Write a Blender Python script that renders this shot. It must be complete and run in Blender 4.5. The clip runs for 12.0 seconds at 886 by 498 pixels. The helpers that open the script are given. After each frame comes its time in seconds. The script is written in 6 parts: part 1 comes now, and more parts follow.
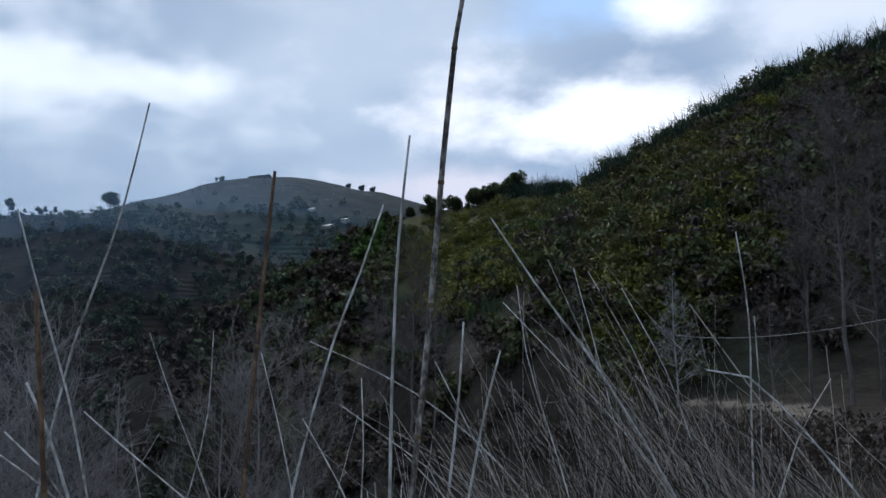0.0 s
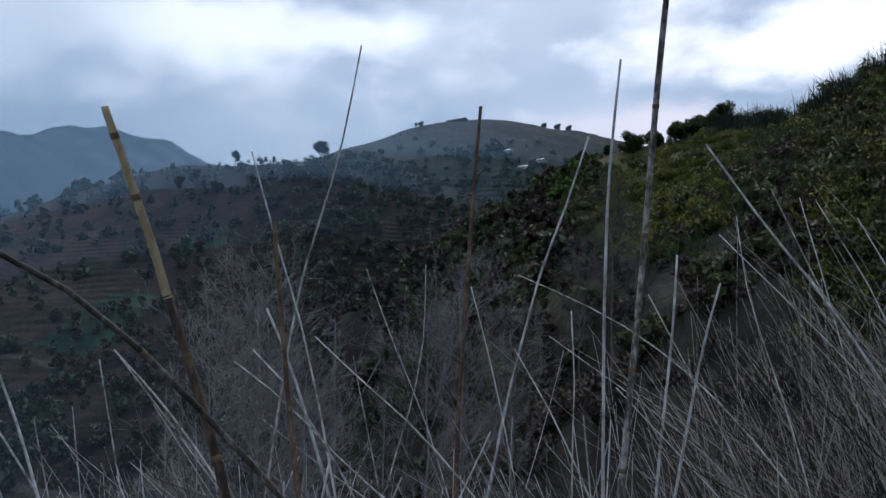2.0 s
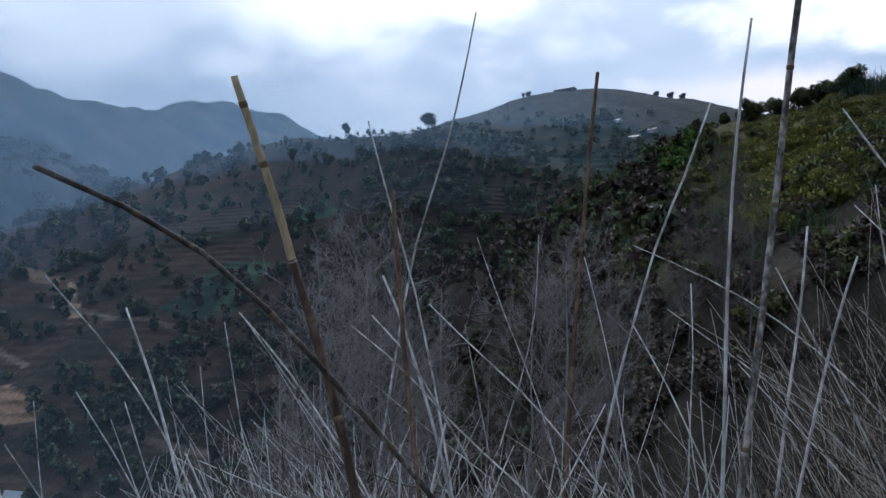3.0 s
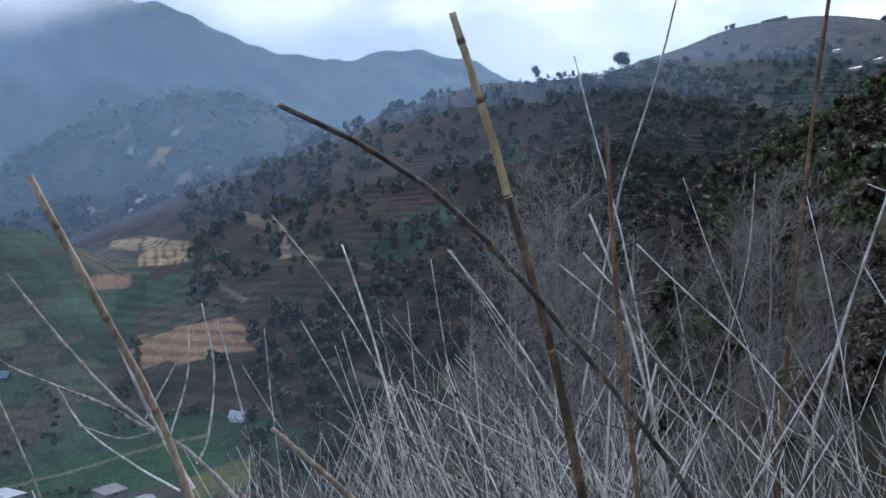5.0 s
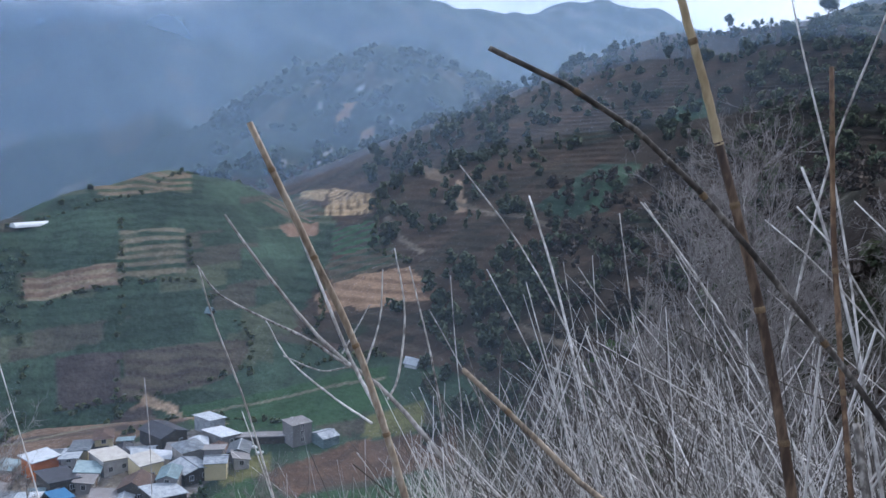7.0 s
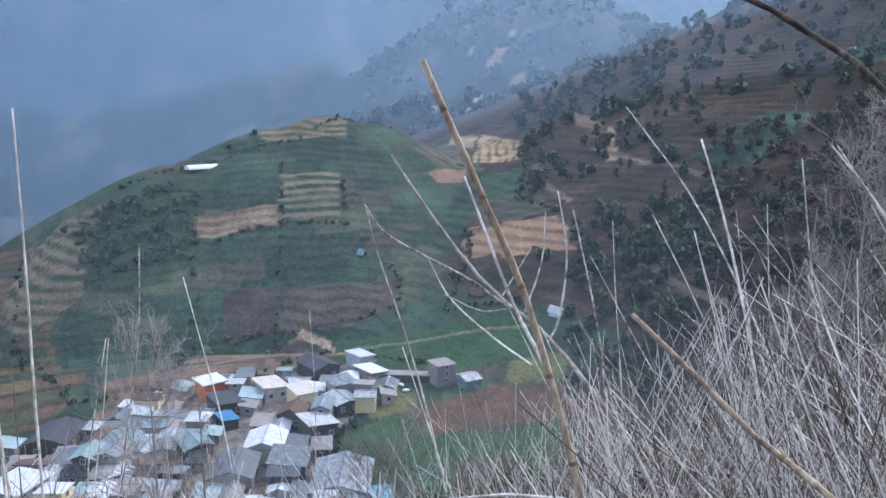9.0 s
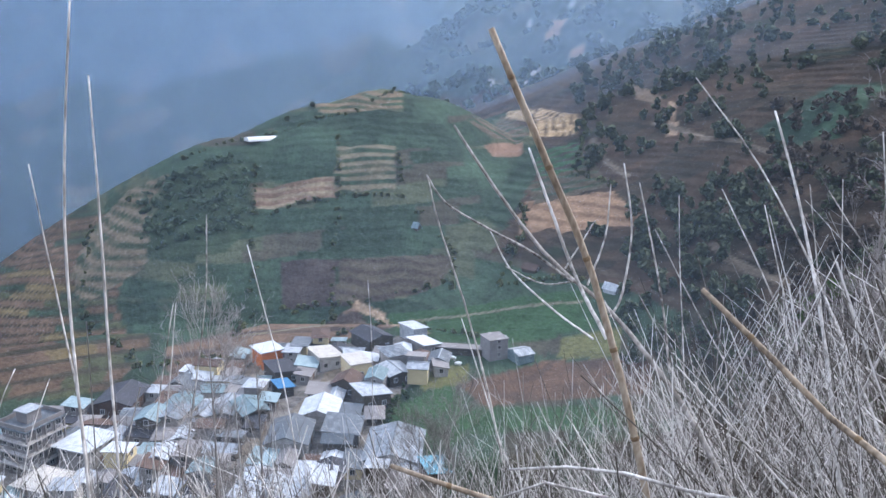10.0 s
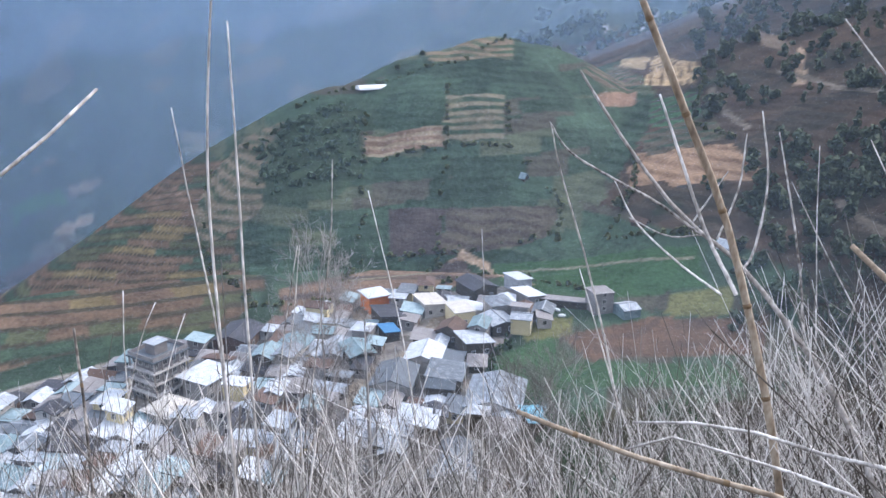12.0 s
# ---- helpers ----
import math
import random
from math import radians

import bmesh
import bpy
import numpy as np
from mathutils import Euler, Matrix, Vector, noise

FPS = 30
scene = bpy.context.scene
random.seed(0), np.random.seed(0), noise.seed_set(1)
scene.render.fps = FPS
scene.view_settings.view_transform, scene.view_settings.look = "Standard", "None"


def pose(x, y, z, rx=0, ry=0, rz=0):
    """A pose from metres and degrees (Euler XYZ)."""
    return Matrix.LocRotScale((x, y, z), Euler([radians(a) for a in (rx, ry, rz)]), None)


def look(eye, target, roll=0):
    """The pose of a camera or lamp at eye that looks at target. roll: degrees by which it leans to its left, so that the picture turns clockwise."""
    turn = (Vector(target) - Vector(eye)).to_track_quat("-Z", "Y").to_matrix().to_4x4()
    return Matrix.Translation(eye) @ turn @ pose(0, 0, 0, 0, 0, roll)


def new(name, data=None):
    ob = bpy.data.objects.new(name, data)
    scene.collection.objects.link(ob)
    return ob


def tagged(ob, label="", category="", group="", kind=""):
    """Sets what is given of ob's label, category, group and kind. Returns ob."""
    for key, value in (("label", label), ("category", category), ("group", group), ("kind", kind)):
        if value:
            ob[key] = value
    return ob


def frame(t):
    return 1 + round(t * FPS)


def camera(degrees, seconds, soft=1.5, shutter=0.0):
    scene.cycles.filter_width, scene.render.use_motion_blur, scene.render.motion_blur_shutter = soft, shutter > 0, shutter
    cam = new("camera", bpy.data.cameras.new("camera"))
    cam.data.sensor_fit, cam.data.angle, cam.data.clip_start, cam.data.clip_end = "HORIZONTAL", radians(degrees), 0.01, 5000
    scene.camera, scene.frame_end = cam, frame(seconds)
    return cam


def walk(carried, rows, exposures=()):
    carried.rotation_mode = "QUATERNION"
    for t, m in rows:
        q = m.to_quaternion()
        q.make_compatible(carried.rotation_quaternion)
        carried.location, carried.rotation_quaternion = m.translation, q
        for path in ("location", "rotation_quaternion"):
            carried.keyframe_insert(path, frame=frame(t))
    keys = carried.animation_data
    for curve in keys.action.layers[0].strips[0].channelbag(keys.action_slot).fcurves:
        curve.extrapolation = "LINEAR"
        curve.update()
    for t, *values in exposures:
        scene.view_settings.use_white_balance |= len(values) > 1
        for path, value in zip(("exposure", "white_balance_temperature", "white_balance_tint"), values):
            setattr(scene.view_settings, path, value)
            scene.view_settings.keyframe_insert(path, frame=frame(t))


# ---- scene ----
cam = camera(59.04, 12.0, soft=1.5)
EYE = 1.6
PATH = [
    (0, -0, 0, 0, 96.5, 0, 0),
    (0.5, -0.0072, 0.012, -0.0067, 95.329, -0.162, 2.653),
    (1, -0.0095, 0.0065, -0.0101, 94.733, -0.083, 5.636),
    (1.5, -0.0171, 0.006, -0.0131, 93.496, 0.066, 9.725),
    (2, -0.0252, 0.008, -0.0159, 92.12, -0.237, 14.354),
    (2.5, -0.036, 0.013, -0.0187, 91.01, -0.676, 18.137),
    (3, -0.0433, 0.0106, -0.0212, 89.964, -0.901, 22.068),
    (5, -0.0708, -0.0057, -0.0344, 85.747, -0.745, 35.842),
    (5.5, -0.0746, -0.0088, -0.0366, 85.026, -0.572, 39.091),
    (6, -0.0788, -0.0166, -0.0388, 84.23, -0.714, 42.405),
    (6.5, -0.0864, -0.0224, -0.0429, 83.172, -0.927, 46.057),
    (7, -0.0929, -0.0269, -0.0469, 82.303, -1.269, 48.646),
    (9, -0.1185, -0.0527, -0.0605, 78.251, -1.022, 59.443),
    (9.5, -0.1235, -0.0593, -0.0629, 77.42, -0.689, 62.006),
    (10, -0.1311, -0.0656, -0.0681, 76.269, -1.057, 63.519),
    (10.5, -0.1359, -0.0743, -0.0701, 75.522, -0.863, 65.453),
    (11, -0.1408, -0.0827, -0.0719, 74.342, -0.655, 67.57),
    (11.5, -0.1447, -0.091, -0.0742, 73.488, -0.344, 69.992),
    (12, -0.1494, -0.0951, -0.0754, 72.528, -0.387, 71.359),
]
EXPOSURES = [(0.0, 0.06, 5950, 6), (1.0, 0.0, 5950, 6.5), (2.0, 0.10, 5950, 7.3), (3.0, 0.36, 6000, 8), (5.0, 0.93, 6150, 12), (7.0, 1.24, 6250, 14), (9.0, 1.66, 6400, 15), (12.0, 1.88, 6650, 16)]
walk(cam, [(t, pose(x, y, EYE + z, rx, ry, rz)) for t, x, y, z, rx, ry, rz in PATH], EXPOSURES)

# ---- sky and sun ----
SUN_EL, SUN_AZ = 34.0, 14.0


def nodes_of(tree):
    return tree.nodes, tree.links


def make_sky():
    world = bpy.data.worlds.new("overcast_sky")
    scene.world = world
    world.use_nodes = True
    n, l = nodes_of(world.node_tree)
    n.clear()
    out, bg = n.new("ShaderNodeOutputWorld"), n.new("ShaderNodeBackground")
    sky = n.new("ShaderNodeTexSky")
    sky.sky_type, sky.sun_disc = "NISHITA", False
    sky.sun_elevation, sky.sun_rotation = radians(SUN_EL), radians(-SUN_AZ)
    sky.altitude, sky.air_density, sky.dust_density = 1800, 1.0, 1.5
    blue = n.new("ShaderNodeVectorMath")
    blue.operation = "SCALE"
    blue.inputs["Scale"].default_value = 0.10
    l.new(sky.outputs[0], blue.inputs[0])
    geo = n.new("ShaderNodeTexCoord")
    # clouds on a flat deck overhead: direction divided by its height
    sep = n.new("ShaderNodeSeparateXYZ")
    l.new(geo.outputs["Generated"], sep.inputs[0])

    def maths(op, a, b=None, c=None):
        m = n.new("ShaderNodeMath")
        m.operation = op
        for i, v in enumerate((a, b, c)):
            if v is None:
                continue
            if isinstance(v, (int, float)):
                m.inputs[i].default_value = v
            else:
                l.new(v, m.inputs[i])
        return m.outputs[0]

    lift = maths("ADD", maths("MAXIMUM", sep.outputs[2], 0.0), 0.36)
    deck = n.new("ShaderNodeCombineXYZ")
    l.new(maths("DIVIDE", sep.outputs[0], lift), deck.inputs[0])
    l.new(maths("DIVIDE", sep.outputs[1], lift), deck.inputs[1])

    def cloud_noise(scale, detail, shift):
        tex = n.new("ShaderNodeTexNoise")
        tex.inputs["Scale"].default_value, tex.inputs["Detail"].default_value = scale, detail
        tex.inputs["Roughness"].default_value = 0.52
        mapping = n.new("ShaderNodeMapping")
        mapping.inputs["Location"].default_value = shift
        l.new(deck.outputs[0], mapping.inputs[0])
        l.new(mapping.outputs[0], tex.inputs["Vector"])
        return tex.outputs["Fac"]

    def mix(fac, a, b):
        m = n.new("ShaderNodeMix")
        m.data_type = "RGBA"
        l.new(fac, m.inputs[0])
        for i, v in ((6, a), (7, b)):
            if isinstance(v, tuple):
                m.inputs[i].default_value = (*v, 1)
            else:
                l.new(v, m.inputs[i])
        return m.outputs[2]

    def ramp(v, lo, hi):
        m = n.new("ShaderNodeMapRange")
        m.interpolation_type = "SMOOTHSTEP"
        m.inputs["From Min"].default_value, m.inputs["From Max"].default_value = lo, hi
        l.new(v, m.inputs["Value"])
        return m.outputs[0]

    broad, fine = cloud_noise(1.6, 3, (3.1, 0.4, 0)), cloud_noise(5.0, 6, (1.7, 5.2, 0))
    body = mix(ramp(broad, 0.34, 0.66), (0.36, 0.44, 0.58), (0.54, 0.61, 0.73))
    body = mix(maths("MULTIPLY", ramp(fine, 0.42, 0.75), 0.35), body, (0.74, 0.78, 0.86))

    def opening(az, el, wide, tall, edge):
        """How far a thin, bright place in the cloud deck reaches."""
        a, e = radians(az), radians(el)
        side = n.new("ShaderNodeVectorMath")
        side.operation = "DOT_PRODUCT"
        side.inputs[1].default_value = (-math.cos(a), -math.sin(a), 0)
        l.new(geo.outputs["Generated"], side.inputs[0])
        up = n.new("ShaderNodeVectorMath")
        up.operation = "DOT_PRODUCT"
        up.inputs[1].default_value = (math.sin(e) * math.sin(a), -math.sin(e) * math.cos(a), math.cos(e))
        l.new(geo.outputs["Generated"], up.inputs[0])
        ahead = n.new("ShaderNodeVectorMath")
        ahead.operation = "DOT_PRODUCT"
        ahead.inputs[1].default_value = (-math.sin(a), math.cos(a), 0)
        l.new(geo.outputs["Generated"], ahead.inputs[0])
        sx = maths("DIVIDE", side.outputs["Value"], math.tan(radians(wide)))
        sy = maths("DIVIDE", up.outputs["Value"], math.tan(radians(tall)))
        d = maths("SQRT", maths("ADD", maths("MULTIPLY", sx, sx), maths("MULTIPLY", sy, sy)))
        d = maths("ADD", d, maths("MULTIPLY_ADD", fine, -1.5 * edge, 0.75 * edge))
        m = n.new("ShaderNodeMapRange")
        m.interpolation_type = "SMOOTHSTEP"
        for key, v in (("From Min", 1.35), ("From Max", 0.15), ("To Min", 0.0), ("To Max", 1.0)):
            m.inputs[key].default_value = v
        l.new(d, m.inputs["Value"])
        return maths("MULTIPLY", m.outputs[0], ramp(ahead.outputs["Value"], 0.0, 0.2))

    colour = body
    for az, el, wide, tall, edge, tone in (
        (-11, 23.5, 6, 3, 1.6, (0.48, 0.66, 0.98)),
        (29, 17.0, 17, 4.4, 2.2, (0.80, 0.84, 0.93)),
        (24, 17.2, 7, 2.3, 2.0, (1.08, 1.08, 1.12)),
        (33, 17.3, 6, 2.4, 2.0, (1.15, 1.15, 1.17)),
        (-12, 15.8, 13, 4.4, 2.0, (1.0, 0.98, 1.05)),
        (-11, 16.0, 7, 2.8, 1.8, (1.25, 1.23, 1.26)),
        (-17, 22.5, 4, 2.4, 1.8, (1.25, 1.25, 1.3)),
        (-27, 24, 9, 6, 1.8, (0.85, 0.87, 0.98)),
        (-1, 11.0, 9, 2.0, 1.2, (0.80, 0.74, 0.82)),
        (68, 14.5, 13, 2.6, 1.2, (0.95, 0.96, 1.0)),
        (49, 15, 11, 5, 2.0, (0.68, 0.75, 0.86)),
        (103, 9.5, 9, 3.0, 0.9, (1.1, 1.1, 1.1)),
    ):
        colour = mix(opening(az, el, wide, tall, edge), colour, tone)
    total = n.new("ShaderNodeMix")
    total.data_type, total.inputs[0].default_value = "RGBA", 0.88
    l.new(blue.outputs[0], total.inputs[6])
    l.new(colour, total.inputs[7])
    l.new(total.outputs[2], bg.inputs[0])
    bg.inputs[1].default_value = 1.0
    l.new(bg.outputs[0], out.inputs[0])


make_sky()
sun = new("sun", bpy.data.lights.new("sun", "SUN"))
sun.data.energy, sun.data.angle, sun.data.color = 1.1, radians(22), (1.0, 0.95, 0.88)
a, e = radians(SUN_AZ), radians(SUN_EL)
sun.matrix_world = look((-math.sin(a) * math.cos(e) * 50, math.cos(a) * math.cos(e) * 50, math.sin(e) * 50), (0, 0, 0))

# ---- helpers of this scene ----
def mesh_of(name, verts, faces, material=None, smooth=False, values=None, normals=None):
    """A mesh from arrays: verts n x 3, faces m x 3 or m x 4."""
    verts, faces = np.asarray(verts, np.float32), np.asarray(faces, np.int32)
    me = bpy.data.meshes.new(name)
    k = faces.shape[1]
    me.vertices.add(len(verts))
    me.vertices.foreach_set("co", verts.ravel())
    me.loops.add(faces.size)
    me.loops.foreach_set("vertex_index", faces.ravel())
    me.polygons.add(len(faces))
    me.polygons.foreach_set("loop_start", np.arange(0, faces.size, k, dtype=np.int32))
    me.polygons.foreach_set("use_smooth", np.full(len(faces), smooth))
    me.update(calc_edges=True)
    if values is not None:
        col = me.attributes.new("cover", "FLOAT_COLOR", "POINT")
        col.data.foreach_set("color", np.asarray(values, np.float32).ravel())
    if normals is not None:
        free = me.attributes.new("custom_normal", "FLOAT_VECTOR", "POINT")
        free.data.foreach_set("vector", np.asarray(normals, np.float32).ravel())
    if material:
        me.materials.append(material)
    return me


def part(name, bm, material, parent=None, label="", smooth=False):
    """Links a bmesh as one mesh object under a thing or a part."""
    me = bpy.data.meshes.new(name)
    bm.normal_update()
    bm.to_mesh(me)
    bm.free()
    me.materials.append(material)
    if smooth:
        me.polygons.foreach_set("use_smooth", np.ones(len(me.polygons), bool))
    ob = new(name, me)
    ob.parent = parent
    if label:
        tagged(ob, label)
    return ob


def box_in(bm, x0, x1, y0, y1, z0, z1):
    v = [bm.verts.new(p) for p in ((x0, y0, z0), (x1, y0, z0), (x1, y1, z0), (x0, y1, z0), (x0, y0, z1), (x1, y0, z1), (x1, y1, z1), (x0, y1, z1))]
    for f in ((3, 2, 1, 0), (4, 5, 6, 7), (0, 1, 5, 4), (1, 2, 6, 5), (2, 3, 7, 6), (3, 0, 4, 7)):
        bm.faces.new([v[i] for i in f])


def prism_in(bm, outline, axis_from, axis_to):
    """Extrudes a closed outline of (y, z) along x."""
    a = [bm.verts.new((axis_from, y, z)) for y, z in outline]
    b = [bm.verts.new((axis_to, y, z)) for y, z in outline]
    n = len(outline)
    for i in range(n):
        bm.faces.new((a[i], a[(i + 1) % n], b[(i + 1) % n], b[i]))
    bm.faces.new(a[::-1])
    bm.faces.new(b)


def tubes(lines, radii, sides=5):
    """Tapered tubes along many lines of equal length: lines n x m x 3, radii n x m. Returns verts and quads."""
    lines, radii = np.asarray(lines, float), np.asarray(radii, float)
    n, m, _ = lines.shape
    t = np.gradient(lines, axis=1)
    t /= np.linalg.norm(t, axis=2, keepdims=True) + 1e-9
    ref = np.where(np.abs(t[..., 2:3]) > 0.9, np.array([1.0, 0, 0]), np.array([0, 0, 1.0]))
    u = np.cross(t, ref)
    u /= np.linalg.norm(u, axis=2, keepdims=True) + 1e-9
    w = np.cross(t, u)
    ang = np.arange(sides) * 2 * math.pi / sides
    ring = u[:, :, None] * np.cos(ang)[:, None] + w[:, :, None] * np.sin(ang)[:, None]
    verts = lines[:, :, None] + ring * radii[:, :, None, None]
    idx = np.arange(n * m * sides).reshape(n, m, sides)
    nxt = np.roll(idx, -1, axis=2)
    quads = np.stack([idx[:, :-1], nxt[:, :-1], nxt[:, 1:], idx[:, 1:]], -1)
    return verts.reshape(-1, 3), quads.reshape(-1, 4)


def leaf_blades(centres, size, rng, flat=0.35, long=1.7):
    """One small pointed leaf at each centre, turned at random."""
    n = len(centres)
    a = rng.normal(size=(n, 3))
    a[:, 2] *= flat
    a /= np.linalg.norm(a, axis=1, keepdims=True)
    b = np.cross(a, rng.normal(size=(n, 3)))
    b /= np.linalg.norm(b, axis=1, keepdims=True)
    s = (size * rng.uniform(0.6, 1.4, n))[:, None]
    a, b = a * s * long * 0.5, b * s * 0.5
    v = np.stack([centres - a - b, centres - a + b, centres + a], 1)
    return v.reshape(-1, 3), np.arange(3 * n).reshape(n, 3)


def gather(pieces):
    verts, faces, base = [], [], 0
    for v, f in pieces:
        verts.append(v)
        faces.append(f + base)
        base += len(v)
    return np.concatenate(verts), np.concatenate(faces)


def polar(az, r):
    return -r * np.sin(np.radians(az)), r * np.cos(np.radians(az))


# ---- materials ----
def material(name, colours, scale=1.0, rough=0.8, bump=0.2, fine=12.0, metal=0.0, spread=0.0, translucent=0.0, stretch=(1, 1, 1), depth=0.02, own=0.5):
    """A surface of two or three colours at two scales of variation, with fine relief."""
    mat = bpy.data.materials.new(name)
    mat.use_nodes = True
    n, l = nodes_of(mat.node_tree)
    bsdf = n["Principled BSDF"]
    coord = n.new("ShaderNodeTexCoord")
    mapping = n.new("ShaderNodeMapping")
    mapping.inputs["Scale"].default_value = stretch
    l.new(coord.outputs["Object"], mapping.inputs[0])
    big, small = n.new("ShaderNodeTexNoise"), n.new("ShaderNodeTexNoise")
    big.inputs["Scale"].default_value, big.inputs["Detail"].default_value = scale, 4
    small.inputs["Scale"].default_value, small.inputs["Detail"].default_value = scale * fine, 5
    for tex in (big, small):
        l.new(mapping.outputs[0], tex.inputs["Vector"])
    mean = n.new("ShaderNodeMath")
    mean.operation = "MULTIPLY_ADD"
    mean.inputs[1].default_value = 0.45
    l.new(small.outputs["Fac"], mean.inputs[0])
    half = n.new("ShaderNodeMath")
    half.operation = "MULTIPLY"
    half.inputs[1].default_value = 0.55
    l.new(big.outputs["Fac"], half.inputs[0])
    l.new(half.outputs[0], mean.inputs[2])
    value = mean.outputs[0]
    if spread:
        info = n.new("ShaderNodeObjectInfo")
        island = n.new("ShaderNodeNewGeometry")
        add = n.new("ShaderNodeMath")
        add.operation = "ADD"
        for i, (source, share) in enumerate(((info.outputs["Random"], 2 * own), (island.outputs["Random Per Island"], 2 - 2 * own))):
            part_of = n.new("ShaderNodeMath")
            part_of.operation = "MULTIPLY"
            part_of.inputs[1].default_value = share
            l.new(source, part_of.inputs[0])
            l.new(part_of.outputs[0], add.inputs[i])
        wide = n.new("ShaderNodeMath")
        wide.operation = "MULTIPLY_ADD"
        wide.inputs[1].default_value = spread * 0.5
        l.new(add.outputs[0], wide.inputs[0])
        shift = n.new("ShaderNodeMath")
        shift.operation = "SUBTRACT"
        shift.inputs[1].default_value = spread * 0.5
        l.new(value, shift.inputs[0])
        l.new(shift.outputs[0], wide.inputs[2])
        value = wide.outputs[0]
    ramp = n.new("ShaderNodeValToRGB")
    stops = ramp.color_ramp.elements
    stops[0].position, stops[1].position = 0.32, 0.68
    stops[0].color, stops[1].color = (*colours[0], 1), (*colours[-1], 1)
    if len(colours) > 2:
        stops.new(0.5).color = (*colours[1], 1)
    l.new(value, ramp.inputs[0])
    l.new(ramp.outputs[0], bsdf.inputs["Base Color"])
    bsdf.inputs["Roughness"].default_value, bsdf.inputs["Metallic"].default_value = rough, metal
    bsdf.inputs["Specular IOR Level"].default_value = 0.25
    if bump:
        node = n.new("ShaderNodeBump")
        node.inputs["Strength"].default_value, node.inputs["Distance"].default_value = bump, depth
        l.new(small.outputs["Fac"], node.inputs["Height"])
        l.new(node.outputs[0], bsdf.inputs["Normal"])
    if translucent:
        thin = n.new("ShaderNodeBsdfTranslucent")
        l.new(ramp.outputs[0], thin.inputs[0])
        both = n.new("ShaderNodeMixShader")
        both.inputs[0].default_value = translucent
        l.new(bsdf.outputs[0], both.inputs[1])
        l.new(thin.outputs[0], both.inputs[2])
        l.new(both.outputs[0], n["Material Output"].inputs[0])
    return mat


def land_material():
    """Soil and crops: the land use of each place, broken up at two scales."""
    mat = bpy.data.materials.new("land")
    mat.use_nodes = True
    n, l = nodes_of(mat.node_tree)
    bsdf = n["Principled BSDF"]
    att = n.new("ShaderNodeAttribute")
    att.attribute_name = "cover"
    coord = n.new("ShaderNodeTexCoord")
    out = att.outputs["Color"]
    for scale, low, high in ((0.9, 0.62, 1.4), (0.12, 0.72, 1.3), (0.02, 0.8, 1.2)):
        tex = n.new("ShaderNodeTexNoise")
        tex.inputs["Scale"].default_value, tex.inputs["Detail"].default_value = scale, 6
        tex.inputs["Roughness"].default_value = 0.65
        l.new(coord.outputs["Object"], tex.inputs["Vector"])
        ramp = n.new("ShaderNodeMapRange")
        for key, v in (("From Min", 0.3), ("From Max", 0.7), ("To Min", low), ("To Max", high)):
            ramp.inputs[key].default_value = v
        l.new(tex.outputs["Fac"], ramp.inputs["Value"])
        mul = n.new("ShaderNodeVectorMath")
        mul.operation = "SCALE"
        l.new(out, mul.inputs[0])
        l.new(ramp.outputs[0], mul.inputs["Scale"])
        out = mul.outputs[0]
        if scale == 0.9:
            bump = n.new("ShaderNodeBump")
            bump.inputs["Strength"].default_value, bump.inputs["Distance"].default_value = 0.7, 0.8
            l.new(tex.outputs["Fac"], bump.inputs["Height"])
            l.new(bump.outputs[0], bsdf.inputs["Normal"])
    l.new(out, bsdf.inputs["Base Color"])
    bsdf.inputs["Roughness"].default_value = 0.95
    bsdf.inputs["Specular IOR Level"].default_value = 0.1
    return mat


